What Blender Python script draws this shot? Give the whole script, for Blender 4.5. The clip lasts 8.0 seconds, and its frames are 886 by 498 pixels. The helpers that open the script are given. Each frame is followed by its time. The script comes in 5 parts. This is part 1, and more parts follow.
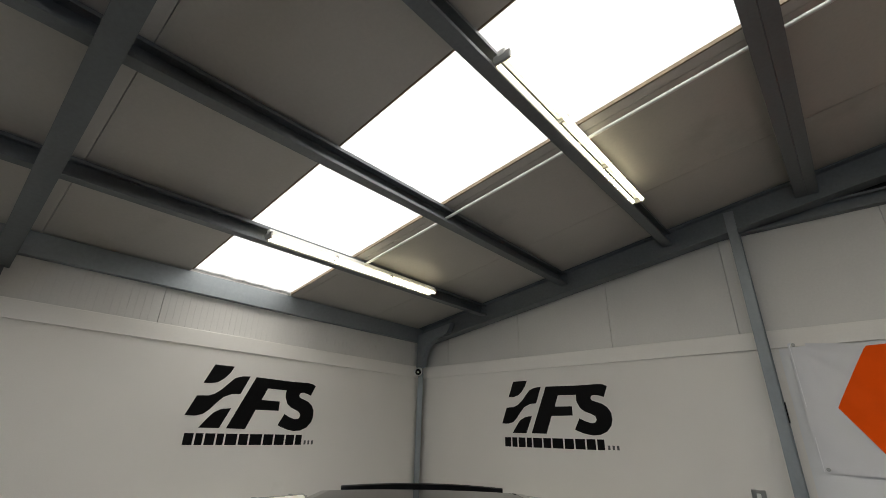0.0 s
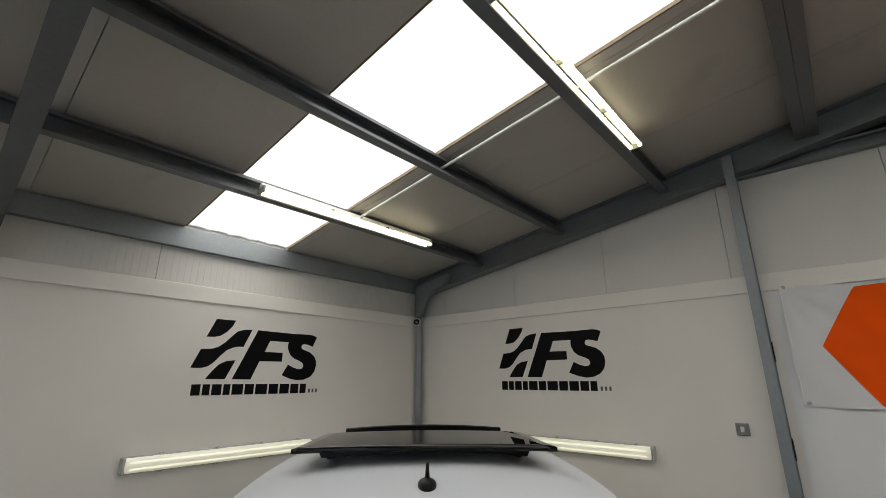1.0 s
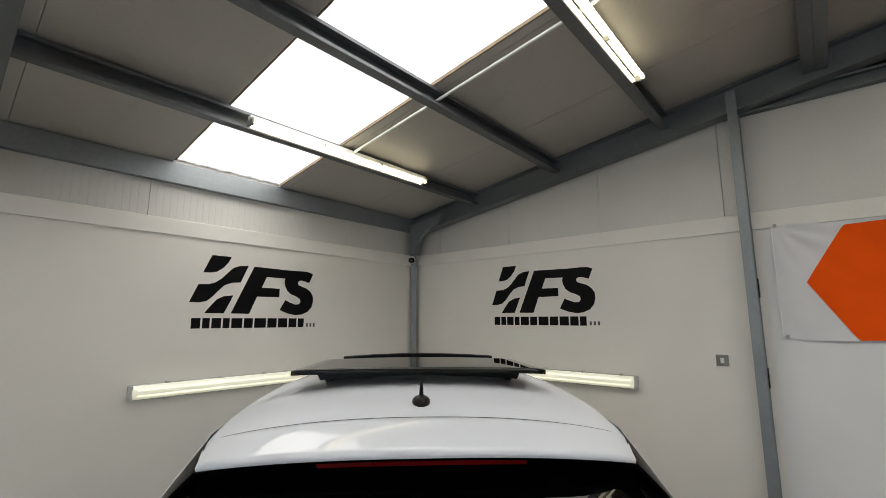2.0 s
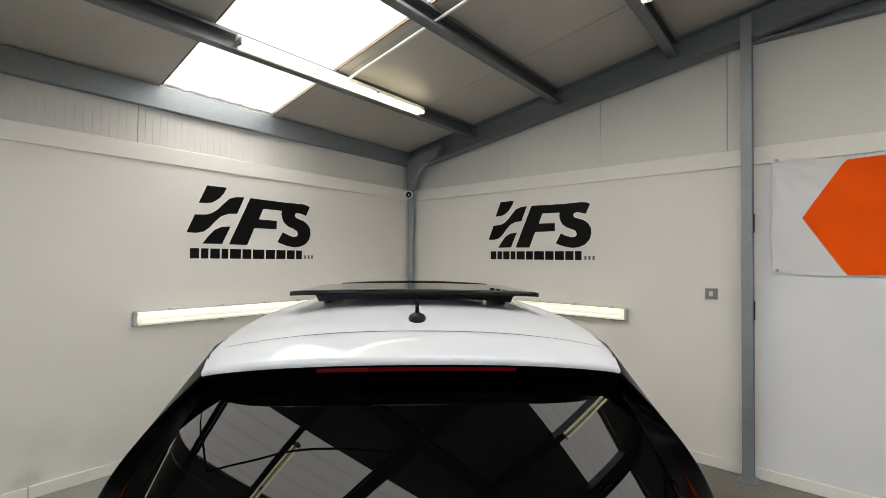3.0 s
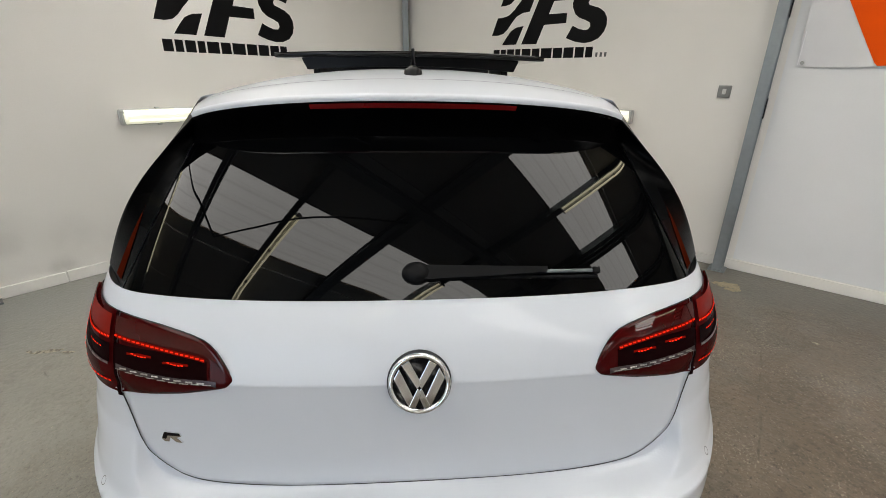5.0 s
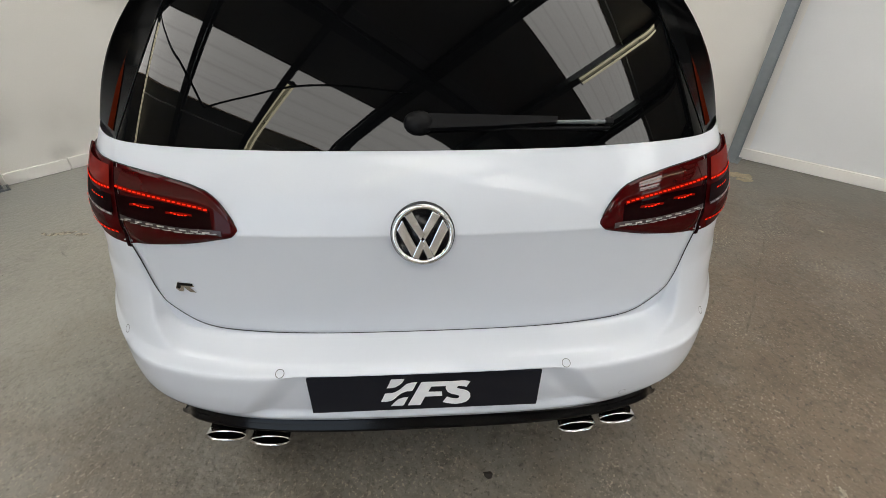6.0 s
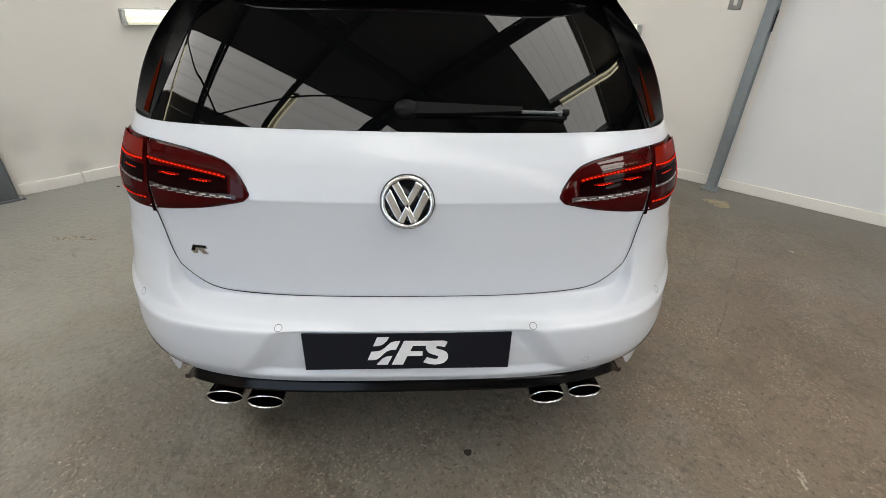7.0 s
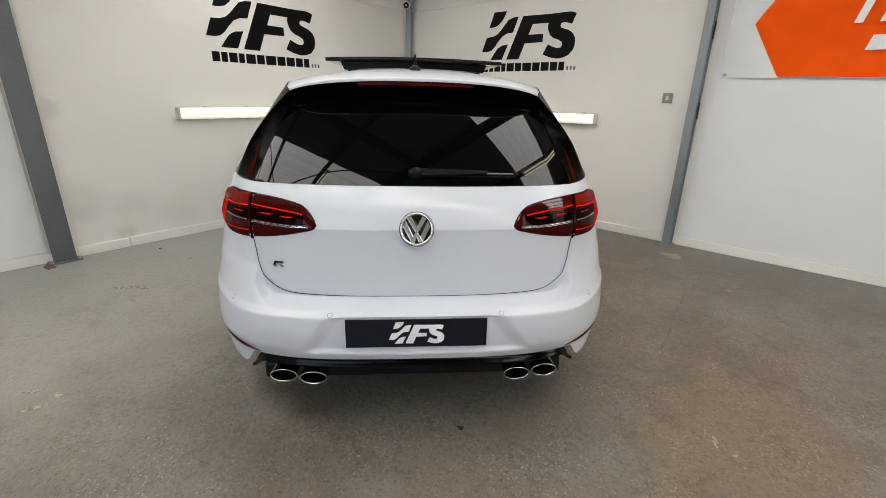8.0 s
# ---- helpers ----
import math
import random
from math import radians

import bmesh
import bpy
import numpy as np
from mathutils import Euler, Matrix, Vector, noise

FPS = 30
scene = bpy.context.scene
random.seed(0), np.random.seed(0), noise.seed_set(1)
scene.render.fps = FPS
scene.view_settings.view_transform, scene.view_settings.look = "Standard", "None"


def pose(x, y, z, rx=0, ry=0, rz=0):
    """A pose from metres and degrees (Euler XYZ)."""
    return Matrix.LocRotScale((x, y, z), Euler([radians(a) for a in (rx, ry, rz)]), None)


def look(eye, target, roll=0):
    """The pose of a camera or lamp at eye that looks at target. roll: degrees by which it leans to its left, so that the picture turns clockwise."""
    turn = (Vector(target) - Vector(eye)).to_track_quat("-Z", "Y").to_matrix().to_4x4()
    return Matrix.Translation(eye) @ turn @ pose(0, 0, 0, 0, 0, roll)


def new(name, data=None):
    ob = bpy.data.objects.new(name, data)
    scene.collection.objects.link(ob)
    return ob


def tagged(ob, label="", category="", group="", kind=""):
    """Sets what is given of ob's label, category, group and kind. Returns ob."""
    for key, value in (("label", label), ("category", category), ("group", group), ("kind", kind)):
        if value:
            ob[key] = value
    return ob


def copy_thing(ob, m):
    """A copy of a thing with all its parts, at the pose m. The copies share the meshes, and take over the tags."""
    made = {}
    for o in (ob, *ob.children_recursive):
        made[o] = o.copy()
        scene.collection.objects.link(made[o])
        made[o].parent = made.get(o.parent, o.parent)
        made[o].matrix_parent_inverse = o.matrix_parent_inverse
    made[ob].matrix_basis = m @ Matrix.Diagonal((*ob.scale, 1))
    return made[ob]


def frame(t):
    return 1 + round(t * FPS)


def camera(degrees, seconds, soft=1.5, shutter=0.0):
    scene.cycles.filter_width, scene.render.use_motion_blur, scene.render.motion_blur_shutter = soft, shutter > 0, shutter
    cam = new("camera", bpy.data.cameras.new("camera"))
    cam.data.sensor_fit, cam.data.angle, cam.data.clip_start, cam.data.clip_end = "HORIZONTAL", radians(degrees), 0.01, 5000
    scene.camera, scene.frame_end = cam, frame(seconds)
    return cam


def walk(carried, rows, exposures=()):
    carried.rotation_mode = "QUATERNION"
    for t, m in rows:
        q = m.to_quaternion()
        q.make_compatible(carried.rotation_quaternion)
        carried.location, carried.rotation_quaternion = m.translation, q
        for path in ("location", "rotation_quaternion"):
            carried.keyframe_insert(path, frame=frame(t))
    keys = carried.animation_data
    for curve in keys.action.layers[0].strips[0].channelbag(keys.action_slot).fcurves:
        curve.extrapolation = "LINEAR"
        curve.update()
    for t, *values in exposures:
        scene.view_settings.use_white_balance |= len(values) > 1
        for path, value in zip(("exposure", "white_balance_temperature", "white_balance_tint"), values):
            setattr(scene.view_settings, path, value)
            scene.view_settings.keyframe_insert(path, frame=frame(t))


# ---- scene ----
cam = camera(90.3, 8.0, soft=0.6)
PATH = [
    (0, (4.055, -4.15, 1.738), (2.817, -2.784, 2.513), 1.3),
    (0.5, (4.047, -4.149, 1.744), (2.792, -2.746, 2.419), 0.2),
    (1, (4.044, -4.144, 1.73), (2.774, -2.709, 2.303), -0.1),
    (1.5, (4.039, -4.138, 1.708), (2.756, -2.669, 2.152), -0.1),
    (3, (4.037, -4.125, 1.637), (2.739, -2.605, 1.681), 0.6),
    (3.5, (4.038, -4.124, 1.6), (2.747, -2.602, 1.466), 0.9),
    (4, (4.044, -4.121, 1.577), (2.772, -2.612, 1.257), 1.0),
    (4.2, (4.043, -4.124, 1.546), (2.779, -2.624, 1.155), 1.0),
    (5.3, (4.048, -4.131, 1.422), (2.875, -2.745, 0.583), 0.7),
    (5.5, (4.054, -4.135, 1.405), (2.897, -2.78, 0.496), 0.7),
    (6, (4.065, -4.143, 1.351), (2.982, -2.884, 0.238), 0.7),
    (6.5, (4.101, -4.177, 1.299), (3.098, -2.986, 0.043), 1.7),
    (7, (4.228, -4.269, 1.292), (3.091, -2.937, 0.326), 2.0),
    (7.5, (4.407, -4.503, 1.327), (3.214, -3.096, 0.554), 1.5),
    (8, (4.608, -4.717, 1.353), (3.394, -3.27, 0.696), 1.3),
]
walk(cam, [(t, look(eye, target, roll)) for t, eye, target, roll in PATH], [(0.0, -1.29), (0.5, -1.33), (1.5, -1.19), (3.0, -0.54), (3.5, -0.45), (5.5, -0.42), (6.5, -0.3), (8.0, -0.32)])

# ---- light ----
world = bpy.data.worlds.new("world")
scene.world = world
world.use_nodes = True
sky = world.node_tree.nodes.new("ShaderNodeTexSky")
sky.sky_type = "NISHITA"
sky.sun_disc = False
sky.sun_elevation, sky.sun_rotation = radians(45), radians(200)
world.node_tree.nodes["Background"].inputs[1].default_value = 0.1
world.node_tree.links.new(sky.outputs[0], world.node_tree.nodes["Background"].inputs[0])

SLOPE, EAVE, RIDGE, BAY, LENGTH = 0.157, 3.0, 6.3, 4.08, 8.16
PITCH = math.degrees(math.atan(SLOPE))


def roof_z(x):
    return EAVE + SLOPE * (x if x < RIDGE else 2 * RIDGE - x)


SKY_STRIPS = ((-2.94, -1.98), (-5.62, -4.73))
SKYLIGHT_WATTS = 160


def skylight_lamp(y, side):
    """Daylight that comes in through one strip of translucent roof sheets."""
    data = bpy.data.lights.new("skylight_daylight", "AREA")
    data.shape, data.size, data.size_y, data.energy = "RECTANGLE", 6.36, 0.95, SKYLIGHT_WATTS
    data.color = (1.0, 0.972, 0.915)
    x = RIDGE / 2 if side < 0 else 1.5 * RIDGE
    lamp = new("skylight_daylight", data)
    lamp.matrix_world = pose(x, y, roof_z(x) + 0.05, 0, side * PITCH, 0)


for low, high in SKY_STRIPS:
    for side in (-1, 1):
        skylight_lamp((low + high) / 2, side)

# the open roller door in the far gable: x from, x to, height
DOOR_X0, DOOR_X1, DOOR_TOP = 3.9, 6.9, 3.0
data = bpy.data.lights.new("doorway_daylight", "AREA")
data.shape, data.size, data.size_y, data.energy = "RECTANGLE", DOOR_X1 - DOOR_X0 - 0.1, DOOR_TOP - 0.2, 72
data.color = (0.70, 0.83, 1.0)
lamp = new("doorway_daylight", data)
lamp.matrix_world = pose((DOOR_X0 + DOOR_X1) / 2, -LENGTH - 0.15, DOOR_TOP / 2, 90, 0, 0)


# ---- materials ----
def material(name, colour, rough=0.5, metal=0.0, coat=0.0, coat_rough=0.03, spec=0.5, scale=3.0, vary=0.06, fine=60.0, bump=0.0, fine_vary=0.04, rough_vary=0.08, stain=None, stain_scale=1.0, stain_from=0.6, stain_to=0.75):
    """A painted or bare surface: broad and fine variation of tone, gloss and relief, with optional stains."""
    m = bpy.data.materials.new(name)
    m.use_nodes = True
    nt = m.node_tree
    b = nt.nodes["Principled BSDF"]
    co = nt.nodes.new("ShaderNodeTexCoord")
    n1 = nt.nodes.new("ShaderNodeTexNoise")
    n1.inputs["Scale"].default_value, n1.inputs["Detail"].default_value = scale, 6
    n2 = nt.nodes.new("ShaderNodeTexNoise")
    n2.inputs["Scale"].default_value, n2.inputs["Detail"].default_value = fine, 4
    for n in (n1, n2):
        nt.links.new(co.outputs["Object"], n.inputs["Vector"])

    def tone(source, amount, base):
        mr = nt.nodes.new("ShaderNodeMapRange")
        mr.inputs["From Min"].default_value, mr.inputs["From Max"].default_value = 0.25, 0.75
        mr.inputs["To Min"].default_value, mr.inputs["To Max"].default_value = base - amount, base + amount
        nt.links.new(source.outputs["Fac"], mr.inputs["Value"])
        return mr

    t1, t2 = tone(n1, vary, 1.0), tone(n2, fine_vary, 1.0)
    mul = nt.nodes.new("ShaderNodeMath")
    mul.operation = "MULTIPLY"
    nt.links.new(t1.outputs[0], mul.inputs[0])
    nt.links.new(t2.outputs[0], mul.inputs[1])
    hsv = nt.nodes.new("ShaderNodeHueSaturation")
    hsv.inputs["Color"].default_value = (*colour, 1)
    nt.links.new(mul.outputs[0], hsv.inputs["Value"])
    out = hsv.outputs["Color"]
    if stain:
        n3 = nt.nodes.new("ShaderNodeTexNoise")
        n3.inputs["Scale"].default_value, n3.inputs["Detail"].default_value, n3.inputs["Roughness"].default_value = stain_scale, 9, 0.62
        nt.links.new(co.outputs["Object"], n3.inputs["Vector"])
        ramp = nt.nodes.new("ShaderNodeMapRange")
        ramp.inputs["From Min"].default_value, ramp.inputs["From Max"].default_value = stain_from, stain_to
        nt.links.new(n3.outputs["Fac"], ramp.inputs["Value"])
        mix = nt.nodes.new("ShaderNodeMix")
        mix.data_type = "RGBA"
        mix.inputs["B"].default_value = (*stain, 1)
        nt.links.new(ramp.outputs[0], mix.inputs["Factor"])
        nt.links.new(out, mix.inputs["A"])
        out = mix.outputs["Result"]
    nt.links.new(out, b.inputs["Base Color"])
    r = tone(n1, rough_vary, rough)
    nt.links.new(r.outputs[0], b.inputs["Roughness"])
    b.inputs["Metallic"].default_value = metal
    b.inputs["Specular IOR Level"].default_value = spec
    b.inputs["Coat Weight"].default_value, b.inputs["Coat Roughness"].default_value = coat, coat_rough
    if bump:
        bp = nt.nodes.new("ShaderNodeBump")
        bp.inputs["Strength"].default_value, bp.inputs["Distance"].default_value = 1.0, bump
        nt.links.new(n2.outputs["Fac"], bp.inputs["Height"])
        nt.links.new(bp.outputs[0], b.inputs["Normal"])
    return m


def glowing(name, colour, strength, base=(0.8, 0.8, 0.8), spec=0.5):
    m = bpy.data.materials.new(name)
    m.use_nodes = True
    b = m.node_tree.nodes["Principled BSDF"]
    b.inputs["Base Color"].default_value = (*base, 1)
    b.inputs["Specular IOR Level"].default_value = spec
    b.inputs["Emission Color"].default_value = (*colour, 1)
    b.inputs["Emission Strength"].default_value = strength
    return m


WALL_PAINT = material("white_masonry_paint", (0.79, 0.765, 0.725), 0.55, scale=1.2, vary=0.04, fine=140, bump=0.0006, stain=(0.5, 0.46, 0.38), stain_scale=1.3, stain_from=0.66, stain_to=0.95)


def smudged(m, spots):
    """Adds rubbed grey-brown smudges of (x, height, radius, strength) to a wall's paint."""
    nt = m.node_tree
    b = nt.nodes["Principled BSDF"]
    co = nt.nodes["Texture Coordinate"]
    for x, z, radius, most in spots:
        d = nt.nodes.new("ShaderNodeVectorMath")
        d.operation = "DISTANCE"
        d.inputs[1].default_value = (x, 0, z)
        nt.links.new(co.outputs["Object"], d.inputs[0])
        n = nt.nodes.new("ShaderNodeTexNoise")
        n.inputs["Scale"].default_value, n.inputs["Detail"].default_value = 1.6 / radius, 5
        nt.links.new(co.outputs["Object"], n.inputs["Vector"])
        r = nt.nodes.new("ShaderNodeMapRange")
        r.interpolation_type = "SMOOTHSTEP"
        r.inputs["From Min"].default_value, r.inputs["From Max"].default_value, r.inputs["To Max"].default_value = radius, radius * 0.2, most
        nt.links.new(d.outputs["Value"], r.inputs["Value"])
        f = nt.nodes.new("ShaderNodeMath")
        f.operation = "MULTIPLY"
        nt.links.new(r.outputs[0], f.inputs[0])
        nt.links.new(n.outputs["Fac"], f.inputs[1])
        mix = nt.nodes.new("ShaderNodeMix")
        mix.data_type = "RGBA"
        mix.inputs["B"].default_value = (0.2, 0.185, 0.16, 1)
        base = b.inputs["Base Color"].links[0].from_socket
        nt.links.new(f.outputs[0], mix.inputs["Factor"])
        nt.links.new(base, mix.inputs["A"])
        nt.links.new(mix.outputs["Result"], b.inputs["Base Color"])
    return m


# along the side wall, height, radius, strength
SIDE_SMUDGES = ((LENGTH - 3.905, 0.36, 0.13, 0.28), (LENGTH - 3.93, 0.45, 0.28, 0.2), (LENGTH - 3.55, 0.34, 0.24, 0.2), (LENGTH - 3.65, 0.12, 0.12, 0.45), (LENGTH - 3.2, 0.2, 0.3, 0.22), (LENGTH - 3.99, 1.2, 0.12, 0.4))
JOINT = 3.65
SIDE_PAINT = smudged(material("smudged_white_masonry_paint", (0.79, 0.765, 0.725), 0.55, scale=1.2, vary=0.04, fine=140, bump=0.0006, stain=(0.5, 0.46, 0.38), stain_scale=1.3, stain_from=0.66, stain_to=0.95),
                     SIDE_SMUDGES)
LINING_PAINT = material("cool_white_lining_board", (0.76, 0.765, 0.775), 0.45, scale=1.5, vary=0.03, fine=90, fine_vary=0.01)
TRIM_PAINT = material("white_trim_paint", (0.81, 0.785, 0.745), 0.45, scale=2, vary=0.04, fine=90, fine_vary=0.015)
PANEL = material("pale_grey_cladding", (0.65, 0.635, 0.605), 0.4, scale=1.5, vary=0.05, fine=60, fine_vary=0.03)
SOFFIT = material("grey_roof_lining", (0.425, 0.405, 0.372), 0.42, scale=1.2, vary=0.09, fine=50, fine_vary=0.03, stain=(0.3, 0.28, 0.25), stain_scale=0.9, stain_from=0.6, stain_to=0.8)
STEEL = material("galvanised_steel", (0.265, 0.29, 0.305), 0.5, 0.5, scale=3, vary=0.1, fine=30, fine_vary=0.06, rough_vary=0.12, bump=0.0002)
RAFTER_STEEL = material("dull_grey_steel", (0.175, 0.19, 0.20), 0.55, 0.35, scale=3, vary=0.12, fine=40, fine_vary=0.08, rough_vary=0.1)
DARK_STEEL = material("painted_grey_steel", (0.13, 0.142, 0.15), 0.5, 0.2, scale=3, vary=0.12, fine=50, fine_vary=0.08, stain=(0.12, 0.11, 0.1), stain_scale=3, stain_from=0.62, stain_to=0.75)
BOLT = material("zinc_bolt", (0.4, 0.4, 0.38), 0.4, 0.8)
GALV_ROD = material("pale_conduit", (0.62, 0.62, 0.6), 0.45, 0.2)
BLACK_VINYL = material("black_vinyl", (0.004, 0.004, 0.0045), 0.5, spec=0.12, scale=5, vary=0.1)
GREY_VINYL = material("grey_vinyl", (0.1, 0.1, 0.1), 0.5)
BANNER_WHITE = material("white_banner_cloth", (0.72, 0.72, 0.74), 0.6, scale=4, vary=0.03, fine=300, bump=0.0003)
BANNER_ORANGE = material("orange_banner_cloth", (0.93, 0.1, 0.004), 0.75, spec=0.1, scale=4, vary=0.06, fine=300, bump=0.0003)
WHITE_INK = material("white_ink", (0.88, 0.88, 0.9), 0.6)
TUBE_GLOW = glowing("lit_fluorescent_tube", (1.0, 0.9, 0.6), 11)
WALL_TUBE_GLOW = glowing("lit_wall_tube", (1.0, 0.96, 0.66), 1.7)
DIFFUSER_GLOW = glowing("lit_diffuser", (1.0, 0.97, 0.64), 0.75)
CAP_GREY = material("grey_lamp_holder", (0.28, 0.28, 0.27), 0.5)
LAMP_BODY = material("white_lamp_enamel", (0.7, 0.7, 0.68), 0.4)
CLEAR_PLASTIC = material("grey_clear_plastic", (0.5, 0.51, 0.5), 0.25)
SWITCH_METAL = material("brushed_switch_plate", (0.3, 0.3, 0.29), 0.35, 0.8)
CAMERA_WHITE = material("white_camera_housing", (0.75, 0.75, 0.75), 0.35)
CAMERA_BLACK = material("black_camera_lens", (0.01, 0.01, 0.012), 0.1)

PAINT = material("white_car_paint", (0.660, 0.688, 0.742), 0.4, spec=0.05, coat=0.6, coat_rough=0.01, scale=6, vary=0.008, fine=900, fine_vary=0.012, rough_vary=0.02)
PRIVACY_GLASS = material("dark_privacy_glass", (0.0012, 0.0013, 0.0015), 0.01, spec=0.275, rough_vary=0.002)
SATIN_BLACK = material("satin_black_plastic", (0.005, 0.005, 0.006), 0.4, spec=0.22, fine=200, bump=0.0002)
WIPER_BLACK = material("black_wiper_plastic", (0.006, 0.006, 0.0068), 0.42, spec=0.1, fine=200, bump=0.0002)
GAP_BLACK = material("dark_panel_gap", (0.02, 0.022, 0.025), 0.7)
CHROME = material("bright_chrome", (0.82, 0.82, 0.82), 0.12, 1.0, rough_vary=0.03)
BLADE_BLACK = material("satin_black_blade", (0.001, 0.001, 0.0012), 0.25, spec=0.02)
DIFFUSER_BLACK = material("gloss_black_diffuser", (0.0015, 0.0015, 0.002), 0.14, spec=0.16)
LAMP_DARK = material("dark_lamp_inside", (0.006, 0.0006, 0.001), 0.3, spec=0.0, coat=0.1)
RED_LENS = material("dark_red_lens", (0.045, 0.0016, 0.002), 0.3, spec=0.0, coat=0.28, coat_rough=0.03, rough_vary=0.02)
RED_BACKLIT = material("backlit_red_lens", (0.19, 0.008, 0.003), 0.3, spec=0.0, coat=0.25, coat_rough=0.02, rough_vary=0.02)
GLOSSY_RED = material("glossy_red_lens", (0.05, 0.002, 0.002), 0.3, spec=0.0, coat=1.0, coat_rough=0.01, rough_vary=0.02)
GLASS_EDGE = material("turned_glass_edge", (0.003, 0.0032, 0.0034), 0.16, spec=0.015)
GUIDE_DARK = material("smoked_silver_guide", (0.09, 0.07, 0.075), 0.3, 0.8)
RED_REFLECTOR = material("red_reflector", (0.1, 0.004, 0.004), 0.3, spec=0.0, coat=0.3)
# red reflection at the window's edge, painted as a dark red surface
RED_REFLECTION = material("painted_red_reflection", (0.046, 0.0055, 0.0017), 0.5, spec=0.0)
SEAM_GREY = material("soft_grey_seam", (0.3, 0.31, 0.33), 0.6)
SENSOR_GREY = material("grey_sensor_edge", (0.10, 0.105, 0.11), 0.5)
MATT_BLACK = material("matt_black", (0.003, 0.003, 0.003), 0.9, spec=0.0)
BRAKE_RED = material("red_brake_lens", (0.14, 0.004, 0.005), 0.25, spec=0.3)
BADGE_BLACK = material("gloss_black_enamel", (0.004, 0.004, 0.005), 0.2, spec=0.2)
# weak emission that stands in for the leds' glow on the lamp's inside
LED_HALO = glowing("red_led_halo", (1.0, 0.025, 0.006), 0.16, (0.05, 0.001, 0.001), 0.0)
LED_RED = glowing("lit_red_led", (1.0, 0.03, 0.006), 1.25, (0.2, 0.005, 0.005), 0.0)
LENS_CLEAR = material("clear_lamp_segment", (0.6, 0.58, 0.58), 0.2, 0.8)
PLATE_BLACK = material("black_plate", (0.008, 0.009, 0.014), 0.45, spec=0.2)
BADGE_METAL = material("bright_badge_metal", (0.64, 0.64, 0.64), 0.1, 0.97)
TYRE = material("tyre_rubber", (0.012, 0.012, 0.012), 0.8, bump=0.0006)
RIM = material("grey_alloy", (0.3, 0.3, 0.31), 0.3, 0.9)


def floor_material():
    """Old grey-green floor paint, worn through to brown concrete away from the walls, with blotches, scuffs and grit.
    The paling towards the side wall is partly light put into the colour.
    """
    m = material("worn_painted_concrete", (0.182, 0.172, 0.146), 0.48, scale=0.8, vary=0.10, fine=38, fine_vary=0.14, bump=0.006, rough_vary=0.12)
    nt = m.node_tree
    b = nt.nodes["Principled BSDF"]
    co = nt.nodes["Texture Coordinate"]
    base = b.inputs["Base Color"].links[0].from_socket

    def noise(size, n_layer, detail=7, rough=0.62, stretch=1.0):
        n = nt.nodes.new("ShaderNodeTexNoise")
        n.inputs["Scale"].default_value, n.inputs["Detail"].default_value, n.inputs["Roughness"].default_value = size, detail, rough
        mp = nt.nodes.new("ShaderNodeMapping")
        mp.inputs["Location"].default_value = (3.1 + 7.7 * n_layer, 1.7 + 4.1 * n_layer, 0)
        mp.inputs["Rotation"].default_value = (0, 0, 0.6 * n_layer)
        mp.inputs["Scale"].default_value = (stretch, 1, 1)
        nt.links.new(co.outputs["Object"], mp.inputs["Vector"])
        nt.links.new(mp.outputs[0], n.inputs["Vector"])
        return n.outputs["Fac"]

    def ramp(value, lo, hi, most=1.0):
        r = nt.nodes.new("ShaderNodeMapRange")
        r.interpolation_type = "SMOOTHSTEP"
        r.inputs["From Min"].default_value, r.inputs["From Max"].default_value = lo, hi
        r.inputs["To Max"].default_value = most
        nt.links.new(value, r.inputs["Value"])
        return r.outputs[0]

    def math_node(kind, a, c):
        n = nt.nodes.new("ShaderNodeMath")
        n.operation = kind
        for k, v in enumerate((a, c)):
            if isinstance(v, float):
                n.inputs[k].default_value = v
            else:
                nt.links.new(v, n.inputs[k])
        return n.outputs[0]

    def over(colour, factor):
        nonlocal base
        mix = nt.nodes.new("ShaderNodeMix")
        mix.data_type = "RGBA"
        mix.inputs["B"].default_value = (*colour, 1)
        nt.links.new(factor, mix.inputs["Factor"])
        nt.links.new(base, mix.inputs["A"])
        base = mix.outputs["Result"]

    # paler towards the side wall: whole paint, with brighter light put into its colour
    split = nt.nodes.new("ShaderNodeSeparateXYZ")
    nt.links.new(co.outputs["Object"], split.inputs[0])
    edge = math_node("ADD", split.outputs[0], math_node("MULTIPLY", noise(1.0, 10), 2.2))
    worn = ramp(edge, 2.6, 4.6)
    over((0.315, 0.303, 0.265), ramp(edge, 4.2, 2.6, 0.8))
    # worn brown concrete in broad drifts
    over((0.181, 0.143, 0.103), math_node("MULTIPLY", worn, ramp(noise(0.55, 0), 0.36, 0.56, 0.95)))
    over((0.132, 0.105, 0.076), math_node("MULTIPLY", worn, ramp(noise(1.7, 1), 0.46, 0.66, 0.8)))
    over((0.215, 0.205, 0.18), ramp(noise(2.3, 14, 8, 0.68), 0.52, 0.68, 0.5))
    # blotches of a few centimetres, darker and paler
    rubbed = math_node("ADD", math_node("MULTIPLY", worn, 0.65), 0.3)
    over((0.085, 0.072, 0.055), math_node("MULTIPLY", rubbed, ramp(noise(5.5, 2, 9, 0.74), 0.52, 0.68, 0.5)))
    over((0.23, 0.2, 0.155), math_node("MULTIPLY", rubbed, ramp(noise(8, 3, 9, 0.74), 0.54, 0.68, 0.65)))
